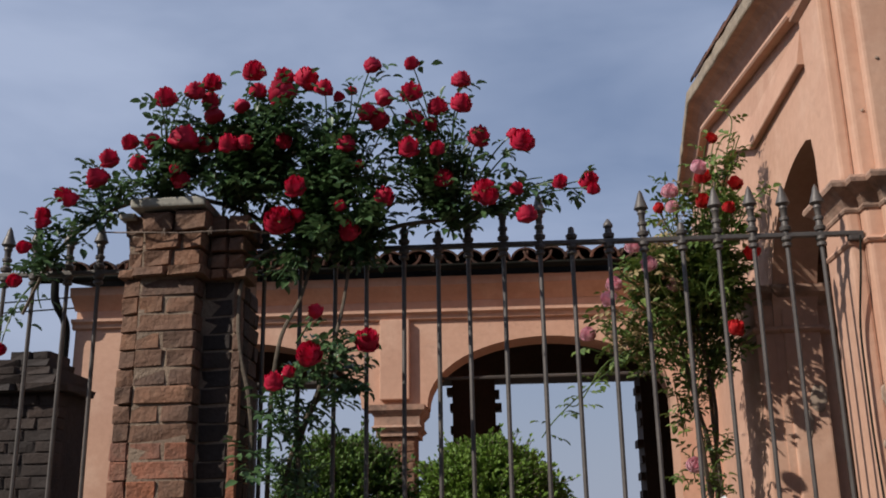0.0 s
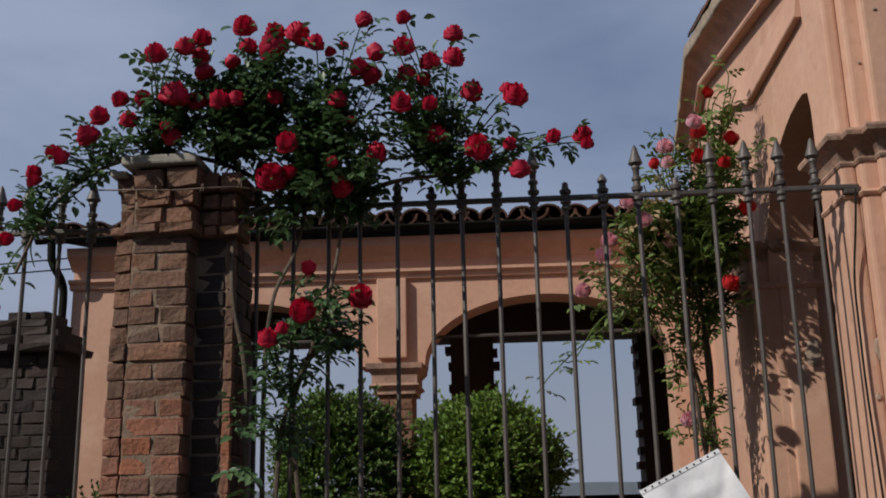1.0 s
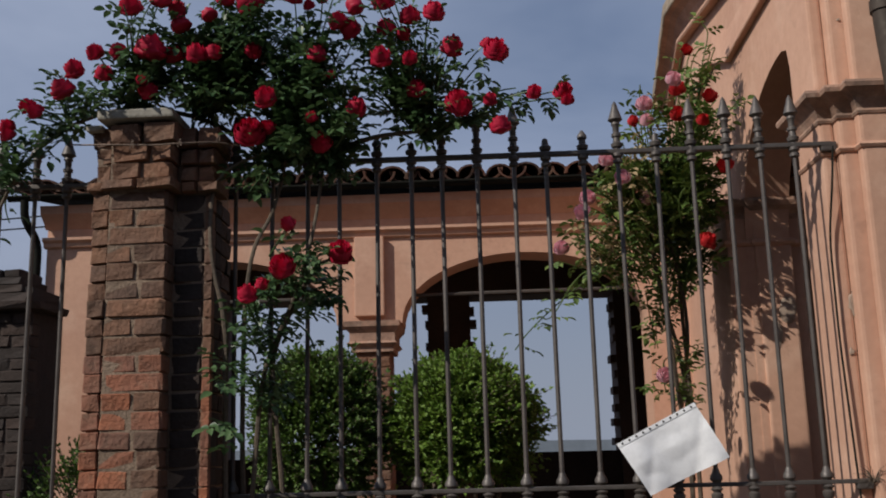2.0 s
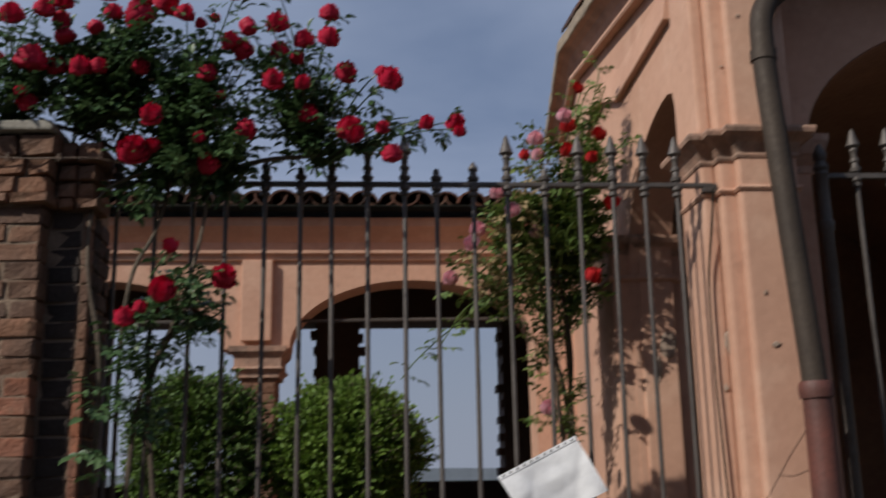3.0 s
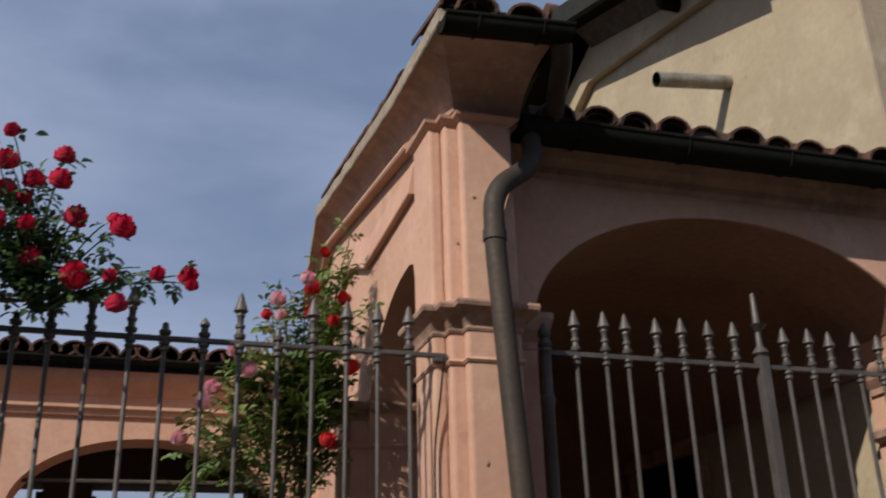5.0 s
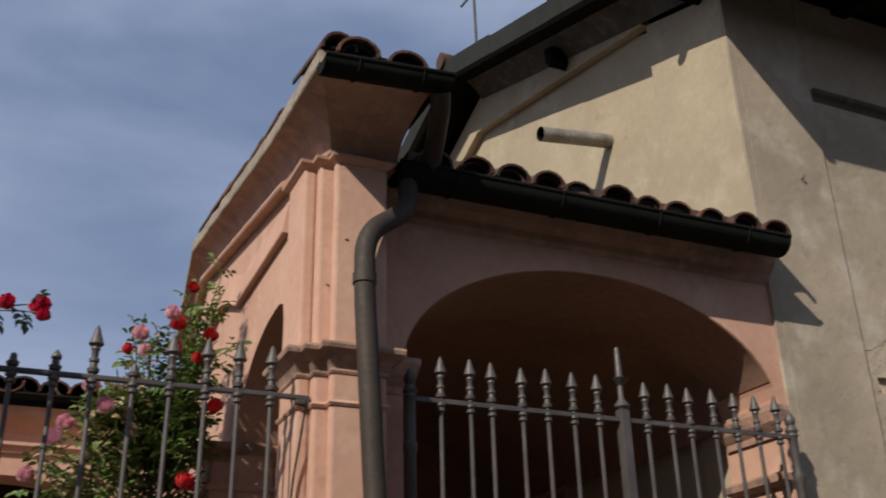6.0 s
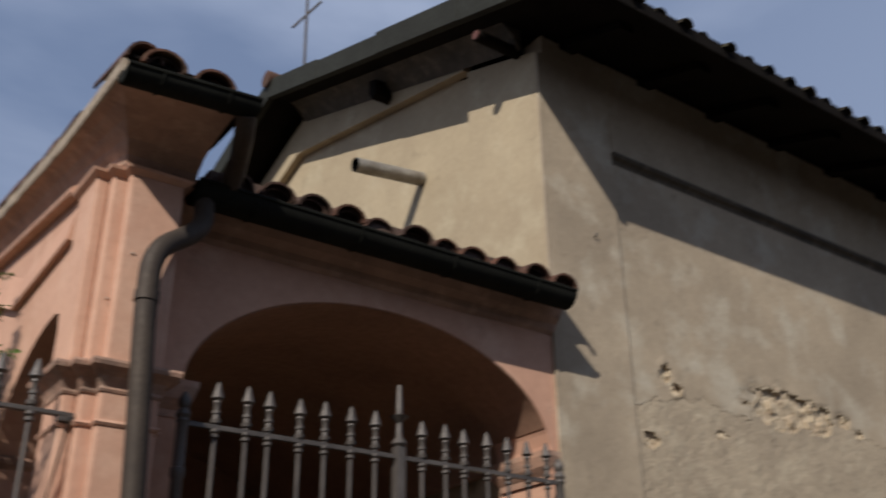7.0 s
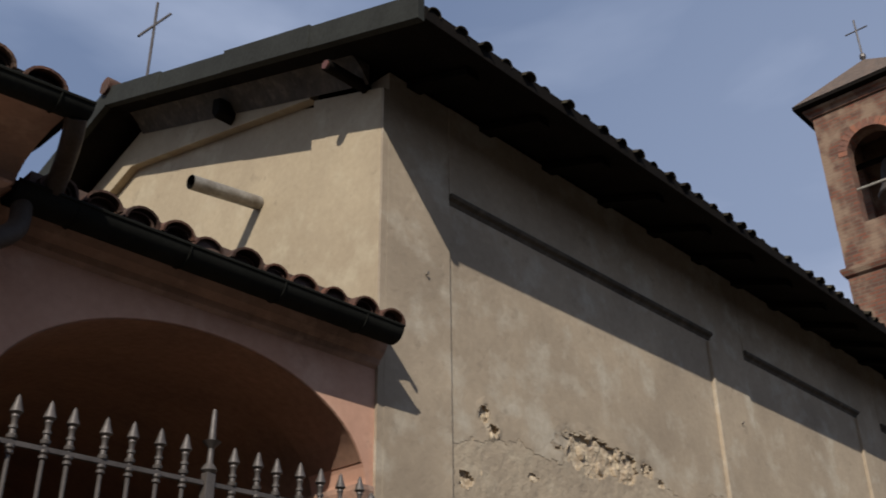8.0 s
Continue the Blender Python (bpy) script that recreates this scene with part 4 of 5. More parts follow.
gate = thing("iron_gate", "double leaf iron gate with spear heads, closed", "gate")
for x in (GX - 0.01, GX + 16 * BAR - 0.045):
    s = Shape().lathe([(0.022, 0.0), (0.022, 2.42), (0.028, 2.43), (0.028, 2.46), (0.022, 2.465), (0.022, 2.63), (0.028, 2.64), (0.024, 2.65), (0.030, 2.665), (0.024, 2.68), (0.018, 2.69), (0.024, 2.70), (0.026, 2.72), (0.016, 2.74), (0.008, 2.755)], x, GY, 12)
    part("hinge_post", s, IRON, gate, smooth=True)
post = part("meeting_post", Shape().box(GX + 8 * BAR - 0.022, GX + 8 * BAR + 0.022, GY - 0.022, GY + 0.022, 0.04, 2.68), IRON, gate, bevel=0.003)
part("finial", Shape().lathe([(0.024, 2.68), (0.036, 2.692), (0.028, 2.708), (0.014, 2.725), (0.012, 2.785), (0.020, 2.795), (0.042, 2.816), (0.018, 2.826), (0.016, 2.82), (0.010, 2.955), (0.008, 2.96)], GX + 8 * BAR, GY, 12), IRON, post, smooth=True)
for x0, x1 in ((GX, GX + 8 * BAR - 0.023), (GX + 8 * BAR + 0.023, GX + 16 * BAR - 0.05)):
    part("rail", Shape().box(x0, x1, GY - 0.011, GY + 0.011, GRAIL - 0.009, GRAIL + 0.009), IRON, gate)
    part("rail", Shape().box(x0, x1, GY - 0.011, GY + 0.011, 0.9, 0.93), IRON, gate)
    part("rail", Shape().box(x0, x1, GY - 0.011, GY + 0.011, 0.12, 0.15), IRON, gate)
for i in range(1, 16):
    if i != 8:
        b = part("bar", GBAR, None, gate)
        off = {3: -0.018, 5: -0.004, 2: 0.008, 10: 0.006, 11: -0.012}.get(i, 0.0)
        b.location = (GX + i * BAR + off, GY, fence_rng.uniform(-0.006, 0.006))

gate.scale = (0.985, 0.985, 0.985)
gate.location = (0.004, -0.001, 0.022)

# ---------------------------------------------------------------- brick pillar of the fence
def brick_mesh(name, mat, seed):
    """A worn brick one unit long, deep and high, to be scaled."""
    s = Shape().box(-0.5, 0.5, 0, 1, 0, 1)
    rng = random.Random(seed)
    me = bpy.data.meshes.new(name)
    me.from_pydata(s.v, [], s.f)
    bm = bmesh.new()
    bm.from_mesh(me)
    bmesh.ops.bevel(bm, geom=list(bm.edges), offset=0.07, segments=1, affect="EDGES")
    for v in bm.verts:
        v.co += Vector((rng.uniform(-0.035, 0.035), rng.uniform(-0.045, 0.045), rng.uniform(-0.06, 0.06)))
    bmesh.ops.recalc_face_normals(bm, faces=bm.faces)
    bm.to_mesh(me)
    bm.free()
    me.materials.append(mat)
    return me


BRICKS = [brick_mesh("brick", BRICK, k) for k in range(7)]
SHADE_BRICKS = [brick_mesh("brick", DARKBRICK, 20 + k) for k in range(4)]
brick_rng = random.Random(17)


def lay(parent, x0, x1, y, z, h, depth, meshes=BRICKS, proud=0.006):
    b = part("brick", brick_rng.choice(meshes), None, parent)
    j = brick_rng.uniform(-proud, proud)
    b.matrix_local = pose((x0 + x1) / 2, y + j * 0.7, z, brick_rng.uniform(-0.7, 0.7), brick_rng.uniform(-0.9, 0.9), brick_rng.uniform(-0.5, 0.5)) @ Matrix.Diagonal((x1 - x0, depth, h, 1))
    return b


COURSE = 0.0606
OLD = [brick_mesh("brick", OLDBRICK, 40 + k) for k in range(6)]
pillar = thing("brick_pillar", "worn red brick fence pillar with stone cap slab", "pillar")
part("core", Shape().box(-1.150, -0.966, 3.1030, 3.40, 0, 2.665).box(-1.205, -1.152, 3.126, 3.40, 0, 2.64).box(-0.964, -0.832, 3.177, 3.42, 0, 2.60), MORTAR, pillar, "crumbling lime mortar joints", rough_up=0.004)
for k in range(40):
    z = 0.016 + COURSE * k
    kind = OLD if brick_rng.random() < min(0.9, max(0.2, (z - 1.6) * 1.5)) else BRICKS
    back = 0.016 if z > 2.02 else 0.0          # the outer headers stand back in the upper half
    e = brick_rng.uniform(-0.004, 0.004)
    if brick_rng.random() < 0.42:
        lay(pillar, -1.214 + e, -1.154, 3.100 + back, z, 0.0575, 0.10, kind, 0.003)
        lay(pillar, -1.152, -0.955 + e, 3.100, z, 0.058, 0.10, kind, 0.003)
    else:
        c = brick_rng.choice((-1.055, -1.045, -1.06, -1.02, -1.085)) + brick_rng.uniform(-0.012, 0.012)
        lay(pillar, -1.214 + e, -1.156, 3.100 + back, z, 0.057, 0.10, kind, 0.003)
        lay(pillar, -1.154, c - 0.002, 3.100, z, 0.057, 0.10, kind, 0.003)
        lay(pillar, c + 0.002, -0.953 + e, 3.100, z, 0.057, 0.10, brick_rng.choice((kind, OLD)), 0.003)
    w = 0.006 * (k % 2)          # alternate courses stand a little proud
    # recess and right return: near-black bricks carry the shade in their colour
    lay(pillar, -0.950, -0.846, 3.172, z, 0.0575, 0.12, SHADE_BRICKS, 0.002)
    lay(pillar, -0.845, -0.818 + e * 0.5, 3.168, z, 0.0575, 0.035, kind, 0.003)
    lay(pillar, -0.90, -0.822 + w * 0.3, 3.206, z, 0.056, 0.086, SHADE_BRICKS, 0.002)
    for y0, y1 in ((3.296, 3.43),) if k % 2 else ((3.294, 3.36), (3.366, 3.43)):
        lay(pillar, -0.92, -0.822, y0, z, 0.053, y1 - y0, SHADE_BRICKS, 0.002)
z = 2.444
for x0, x1, y in ((-1.232, -1.178, 3.10), (-1.172, -1.06, 3.070), (-1.055, -0.928, 3.070), (-0.922, -0.875, 3.14), (-0.870, -0.795, 3.14)):
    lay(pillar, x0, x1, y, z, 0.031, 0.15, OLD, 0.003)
for k, out, h in ((0, 0.0, 0.054), (1, 0.006, 0.054), (2, 0.022, 0.068)):
    z = 2.480 + 0.060 * k
    xs = [-1.205 - out, -1.148, -1.04 + 0.03 * (k % 2), -0.937 + out]
    for a, b in zip(xs, xs[1:]):
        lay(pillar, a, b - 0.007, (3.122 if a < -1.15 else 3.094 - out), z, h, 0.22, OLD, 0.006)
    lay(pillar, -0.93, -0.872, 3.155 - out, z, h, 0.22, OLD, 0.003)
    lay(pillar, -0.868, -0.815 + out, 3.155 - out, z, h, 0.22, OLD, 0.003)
slab = Shape()
for x0, x1, y0, z0, z1 in ((-1.184, -0.929, 3.046, 2.678, 2.711), (-1.238, -1.18, 3.09, 2.652, 2.674)):
    slab.box(x0, x1, y0, 3.42, z0, z1)
part("cap_slab", slab, STONE, pillar, "lichened grey stone cap slab", bevel=0.007, rough_up=0.006)
ww = [(-1.30, 3.12, 2.615), (-1.22, 3.085, 2.60), (-1.12, 3.068, 2.592), (-1.0, 3.066, 2.585), (-0.9, 3.07, 2.59), (-0.80, 3.10, 2.60), (-0.66, 3.2, 2.60)]
wire = thing("barbed_wire", "rusty barbed wire strung across the pillar", "wire")
part("strand", Shape().tube(bend(ww, 0.03, 3), 0.0028, 5), WIRE, wire)
for x, z in ((-1.07, 2.59), (-0.91, 2.59), (-0.78, 2.60)):
    part("barb", Shape().tube([(x - 0.004, 3.062, z - 0.016), (x, 3.060, z), (x + 0.004, 3.064, z + 0.014)], 0.0014, 4).tube([(x + 0.008, 3.058, z + 0.010), (x + 0.006, 3.06, z), (x + 0.008, 3.058, z - 0.014)], 0.0014, 4), WIRE, wire)

# bare brick of the arcade pier
for k in range(33):
    z, c = 0.01 + 0.066 * k, (-0.62 if k % 2 else -0.67)
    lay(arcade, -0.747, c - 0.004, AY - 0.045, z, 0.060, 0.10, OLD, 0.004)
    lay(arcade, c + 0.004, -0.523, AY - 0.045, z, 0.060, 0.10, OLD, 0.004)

# a second pillar further along, its shade put into the brick colour
pier2 = thing("brick_pillar", "brick pillar with a stepped head, coloured dark as shade", "pillar", at=(-0.11, 0, 0))
part("core", Shape().box(-2.865, -2.395, 5.508, 5.90, 0, 2.56), DARKBRICK, pier2)
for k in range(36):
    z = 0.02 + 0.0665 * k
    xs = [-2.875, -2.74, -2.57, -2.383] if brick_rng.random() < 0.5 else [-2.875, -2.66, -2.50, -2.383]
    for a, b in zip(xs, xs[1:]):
        lay(pier2, a, b - 0.006, 5.50, z, 0.062, 0.12, SHADE_BRICKS, 0.004)
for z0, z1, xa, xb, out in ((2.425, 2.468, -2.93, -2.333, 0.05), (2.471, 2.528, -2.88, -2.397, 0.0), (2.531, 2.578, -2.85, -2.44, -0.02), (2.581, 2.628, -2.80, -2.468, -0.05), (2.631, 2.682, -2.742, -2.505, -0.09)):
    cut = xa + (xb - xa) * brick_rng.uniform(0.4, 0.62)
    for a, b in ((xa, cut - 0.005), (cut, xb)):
        lay(pier2, a, b, 5.48 - out, z0, z1 - z0, 0.40 + out, SHADE_BRICKS, 0.012)

# ---------------------------------------------------------------- roses
def bloom_mesh(name, mat, seed, open_up=1.0):
    """A full rose about 10 cm across, looking along +z."""
    rng = random.Random(seed)
    s = Shape()
    s.v.append((0.0, 0.0, -0.016))
    rings = ((5, 0.012, 0.056 * open_up, -0.010, 0.018, 46), (6, 0.012, 0.051 * open_up, -0.008, 0.036, 42), (6, 0.010, 0.042, -0.004, 0.052, 42), (5, 0.008, 0.031, 0.004, 0.060, 46), (4, 0.006, 0.020, 0.012, 0.064, 55), (3, 0.003, 0.009, 0.02, 0.064, 70))
    for n, r0, r1, z0, z1, half in rings:
        turn = rng.uniform(0, 360)
        for k in range(n):
            mid = turn + 360 * k / n + rng.uniform(-8, 8)
            lift, wide = rng.uniform(-0.004, 0.004), rng.uniform(0.92, 1.08)
            cols, rows = 5, 4
            base = len(s.v)
            for i in range(1, rows):
                v = i / (rows - 1)
                for j in range(cols):
                    u = 2 * j / (cols - 1) - 1
                    w = half * (0.35 + 0.65 * math.sin(math.pi * (0.12 + 0.5 * v)))
                    r = r0 + (r1 * wide - r0) * math.sin(math.pi * (0.5 * v ** 0.8)) - (0.10 * r1 if i == rows - 1 else 0) - 0.004 * abs(u) * v
                    z = z0 + (z1 - z0) * v ** 1.1 + lift * v - 0.010 * (u * u) * v + (rng.uniform(-0.003, 0.003) if i == rows - 1 else 0)
                    a = radians(mid + u * w)
                    s.v.append((r * math.cos(a), r * math.sin(a), z))
            s.f += [(0, base + j + 1, base + j) for j in range(cols - 1)]
            s.f += [(base + i * cols + j, base + i * cols + j + 1, base + (i + 1) * cols + j + 1, base + (i + 1) * cols + j) for i in range(rows - 2) for j in range(cols - 1)]
    me = bpy.data.meshes.new(name)
    me.from_pydata(s.v, [], s.f)
    for p in me.polygons:
        p.use_smooth = True
    me.materials.append(mat)
    return me


class Leaves:
    """Collects leaflets of one plant."""

    def __init__(self, seed, size, wide=0.34):
        self.rng, self.size, self.wide, self.v, self.f = random.Random(seed), size, wide, [], []

    def leaflet(self, base, way, normal, size):
        side = way.cross(normal).normalized()
        normal = side.cross(way)
        w, k = self.wide * size, len(self.v)
        fold, droop = 0.12 * size, 0.12 * size
        for a, b, c in ((0, 0, 0), (w * 0.8, 0.3, 1), (w * 0.95, 0.55, 1), (w * 0.5, 0.85, 0.6), (0, 1.0, -0.9), (-w * 0.5, 0.85, 0.6), (-w * 0.95, 0.55, 1), (-w * 0.8, 0.3, 1), (0, 0.5, 0)):
            self.v.append(tuple(base + side * a + way * (b * size) + normal * (fold * c - droop * b * b)))
        self.f += [(k, k + 1, k + 2, k + 8), (k + 8, k + 2, k + 3, k + 4), (k + 8, k + 4, k + 5, k + 6), (k, k + 8, k + 6, k + 7)]

    def spray(self, p, way, count=5):
        """A compound leaf: leaflets in pairs on a short stalk."""
        r = self.rng
        up = (Vector((0, 0, 1)) + Vector((r.uniform(-0.7, 0.7), r.uniform(-0.9, 0.5), r.uniform(-0.3, 0.3)))).normalized()
        way = (way - up * way.dot(up) * 0.5).normalized()
        side = way.cross(up).normalized()
        s = self.size * r.uniform(0.75, 1.2)
        self.leaflet(p + way * s * 1.7, way, up, s * 1.1)
        for q in range((count - 1) // 2):
            at = p + way * s * (0.55 + 0.75 * q)
            for sg in (-1, 1):
                self.leaflet(at, (way * 0.5 + side * sg).normalized(), (up + side * sg * r.uniform(-0.3, 0.3)).normalized(), s * r.uniform(0.8, 1.0))

    def along(self, path, start, gap, spread=1.0):
        r = self.rng
        pts = [Vector(p) for p in path]
        lengths = [0.0]
        for a, b in zip(pts, pts[1:]):
            lengths.append(lengths[-1] + (b - a).length)
        d = lengths[-1] * start
        while d < lengths[-1] - 0.01:
            i = max(j for j in range(len(pts) - 1) if lengths[j] <= d)
            t = (d - lengths[i]) / max(1e-6, lengths[i + 1] - lengths[i])
            p = pts[i].lerp(pts[i + 1], t)
            way = (pts[i + 1] - pts[i]).normalized()
            out = Vector((r.gauss(0, 1), r.gauss(0, 1), r.gauss(0, 0.7))).normalized()
            self.spray(p, (out * spread + way * 0.4).normalized(), 5 if r.random() < 0.7 else 3)
            d += gap * r.uniform(0.6, 1.4)

    def mesh(self, name, mat):
        me = bpy.data.meshes.new(name)
        me.from_pydata(self.v, [], self.f)
        for p in me.polygons:
            p.use_smooth = True
        me.materials.append(mat)
        return me


def cane(a, b, sag, rng, n=9):
    """A bowed cane from a to b that rises first and then leans over."""
    a, b = Vector(a), Vector(b)
    mid = a.lerp(b, 0.5) + Vector((rng.uniform(-0.05, 0.05), rng.uniform(-0.06, 0.06), sag))
    return [a * (1 - t) ** 2 + mid * 2 * t * (1 - t) + b * t * t for t in (i / (n - 1) for i in range(n))]


RED_BLOOMS = [bloom_mesh("bloom", RED, k, o) for k, o in ((1, 1.0), (2, 0.9), (3, 0.8), (4, 1.0))]
SCARLET_BLOOMS = [bloom_mesh("bloom", SCARLET, 11, 1.0), bloom_mesh("bloom", SCARLET, 12, 0.85)]
PINK_BLOOMS = [bloom_mesh("bloom", ROSEPINK, 21, 1.0), bloom_mesh("bloom", ROSEPINK, 22, 0.9)]

# x, z and half width of the flowers on each part of the climbing rose
LEFT_ARM = [(-1.12, 3.13, 0.036), (-1.01, 3.15, 0.032), (-0.95, 3.18, 0.030), (-0.95, 3.11, 0.029), (-0.80, 3.22, 0.036), (-0.78, 3.14, 0.027), (-0.84, 3.08, 0.023), (-0.70, 3.13, 0.046), (-0.69, 3.19, 0.032), (-0.60, 3.18, 0.039), (-0.54, 3.14, 0.029), (-0.49, 3.10, 0.018), (-1.04, 2.97, 0.046), (-0.96, 2.94, 0.032), (-0.88, 2.94, 0.034), (-0.82, 2.94, 0.029), (-1.24, 2.96, 0.029), (-1.16, 2.96, 0.029), (-1.31, 2.90, 0.034), (-1.20, 2.88, 0.029), (-1.35, 2.83, 0.036), (-1.47, 2.77, 0.025), (-1.44, 2.75, 0.025), (-1.53, 2.70, 0.025), (-1.53, 2.67, 0.023), (-1.59, 2.58, 0.021), (-1.05, 2.81, 0.027), (-1.07, 2.85, 0.018), (-0.68, 2.94, 0.025), (-1.61, 2.46, 0.021)]
RIGHT_ARM = [(-0.37, 3.22, 0.029), (-0.23, 3.22, 0.025), (-0.44, 3.12, 0.016), (-0.33, 3.09, 0.030), (-0.23, 3.11, 0.034), (-0.39, 3.04, 0.032), (-0.35, 3.01, 0.037), (-0.14, 3.05, 0.032), (-0.05, 3.06, 0.034), (-0.05, 3.15, 0.030), (-0.22, 3.01, 0.030), (-0.16, 2.98, 0.025), (0.01, 2.93, 0.037), (-0.24, 2.90, 0.036), (-0.14, 2.89, 0.025), (0.16, 2.91, 0.037), (0.13, 2.93, 0.021), (-0.12, 2.78, 0.030), (0.02, 2.73, 0.039), (0.03, 2.71, 0.032), (0.13, 2.73, 0.023), (0.28, 2.75, 0.025), (0.38, 2.75, 0.032), (0.39, 2.72, 0.021), (0.16, 2.64, 0.032), (-0.46, 2.92, 0.029), (-0.94, 3.05, 0.029)]
LOWER = [(-0.64, 2.77, 0.036), (-0.69, 2.65, 0.045), (-0.63, 2.66, 0.025), (-0.32, 2.72, 0.032), (-0.45, 2.60, 0.034), (-0.48, 2.69, 0.020), (-0.41, 2.84, 0.014), (-0.56, 2.32, 0.025), (-0.58, 2.18, 0.039), (-0.64, 2.12, 0.021), (-0.69, 2.09, 0.032), (-0.38, 2.22, 0.039), (-0.41, 2.23, 0.014), (-1.63, 2.22, 0.018)]
rose_rng = random.Random(31)
rose = thing("climbing_rose", "climbing rose full of dark red double flowers", "rose bush")
leaves = Leaves(5, 0.036)
HUBS = [Vector((-0.86, 3.24, 2.74)), Vector((-0.58, 3.26, 2.62)), Vector((-0.42, 3.24, 2.55)), Vector((-1.12, 3.2, 2.76)), Vector((-0.10, 3.24, 2.62))]
# main canes from the ground up behind the bars
for pts in ([(-0.74, 3.42, 0), (-0.72, 3.30, 1.2), (-0.66, 3.24, 1.85), (-0.55, 3.20, 2.06), (-0.48, 3.22, 2.32), (-0.45, 3.24, 2.60)],
            [(-0.70, 3.44, 0), (-0.74, 3.30, 1.6), (-0.72, 3.22, 2.05), (-0.69, 3.2, 2.26), (-0.62, 3.22, 2.38), (-0.58, 3.26, 2.62)],
            [(-0.80, 3.42, 0), (-0.775, 3.19, 2.02), (-0.825, 3.17, 2.2), (-0.83, 3.17, 2.44), (-0.78, 3.18, 2.53), (-0.64, 3.22, 2.60)],
            [(-0.66, 3.42, 0), (-0.60, 3.32, 1.4), (-0.635, 3.24, 1.88), (-0.56, 3.22, 2.04), (-0.47, 3.2, 2.2), (-0.38, 3.18, 2.20)],
            [(-0.60, 3.28, 2.55), (-0.86, 3.26, 2.74), (-1.12, 3.2, 2.78), (-1.34, 3.2, 2.72), (-1.52, 3.22, 2.58), (-1.62, 3.24, 2.36)],
            [(-0.46, 3.24, 2.58), (-0.28, 3.22, 2.64), (-0.10, 3.22, 2.65), (0.05, 3.2, 2.68)]):
    path = bend(pts, 0.12, 4)
    part("cane", Shape().tube(path, [0.0095 - 0.004 * i / len(path) for i in range(len(path))], 7), STEM, rose, "grey brown woody cane", smooth=True)
thin = Shape()
tips = [(x, z, s, True) for x, z, s in LEFT_ARM + RIGHT_ARM + LOWER]
for cx, cz, rx, rz, count in ((-0.82, 2.93, 0.31, 0.18, 135), (-0.56, 2.86, 0.18, 0.22, 80), (-0.24, 2.88, 0.24, 0.18, 62), (0.04, 2.73, 0.22, 0.09, 13), (-0.55, 2.64, 0.20, 0.10, 60), (-0.33, 2.62, 0.12, 0.07, 9), (-1.28, 2.78, 0.16, 0.12, 18), (-1.47, 2.62, 0.10, 0.10, 8), (-1.60, 2.46, 0.05, 0.10, 4), (-0.48, 2.15, 0.12, 0.07, 14), (-0.66, 2.02, 0.08, 0.06, 7), (-0.68, 1.88, 0.10, 0.08, 7), (-0.74, 1.6, 0.06, 0.2, 3), (-0.71, 2.46, 0.06, 0.06, 6)):
    for _ in range(count):
        a, r = rose_rng.uniform(0, 2 * math.pi), math.sqrt(rose_rng.random())
        tips.append((cx + rx * r * math.cos(a), cz + rz * r * math.sin(a), 0, False))
for x, z, s, flower in tips:
    dense = -1.15 < x < -0.35
    y = 3.16 + (rose_rng.gauss(-0.10, 0.03) if flower else rose_rng.gauss(0.03, 0.09 if dense else 0.06))
    if -1.25 < x < -0.76 and z < 2.80:
        y = min(y, 3.02)
    if flower:          # the blooms stand out in front of the leaves, on a bush that narrows forwards
        k = (y + 0.06) / 3.19
        x, z = 0.07 + (x - 0.07) * k, 1.58 + (z - 1.58) * k
    tip = Vector((x, y, z))
    if z < 2.4 and x > -1.0:
        root = Vector((-0.58 + rose_rng.uniform(-0.1, 0.1), 3.23, z - rose_rng.uniform(0.02, 0.16)))
    else:
        root = min(HUBS + [Vector((-1.34, 3.2, 2.70)), Vector((-1.55, 3.22, 2.52))], key=lambda h: (h - tip).length + (0.25 if h.z > tip.z else 0))
    if (tip - root).length > 0.32:
        root = root.lerp(tip, rose_rng.uniform(0.0, 0.3))
    elif not flower:
        root = tip + (root - tip).normalized() * rose_rng.uniform(0.10, 0.2)
    path = cane(root, tip, 0.02 + 0.10 * (tip - root).length, rose_rng)
    thin.tube(path, [0.004 - 0.002 * i / len(path) for i in range(len(path))], 5, caps=False)
    leaves.along(path, 0.25 if (tip - root).length > 0.25 else 0.1, 0.034 if dense else 0.045)
    if flower:
        b = part("bloom", rose_rng.choice(RED_BLOOMS), None, rose)
        face = (Vector((rose_rng.gauss(-0.15, 0.5), rose_rng.gauss(-0.5, 0.4), 0.85)) + (path[-1] - path[-3]).normalized() * 0.5).normalized()
        b.matrix_local = Matrix.Translation(tip - face * s * 0.85) @ face.to_track_quat("Z", "Y").to_matrix().to_4x4() @ Matrix.Scale(s / 0.0405, 4) @ pose(0, 0, 0, 0, 0, rose_rng.uniform(0, 360))
tagged(part("twig", thin, ROSE_LEAF, rose, "thin green shoots"), kind="stuff")
tagged(part("foliage", leaves.mesh("foliage", ROSE_LEAF), None, rose, "glossy dark green rose leaves"), kind="stuff")

# the mixed rose on the portico wall
wall_rose = thing("wall_rose", "climbing rose with pink and scarlet flowers on wall", "rose bush")
vine, dry = Leaves(9, 0.038), Leaves(19, 0.032)
shoots = Shape()
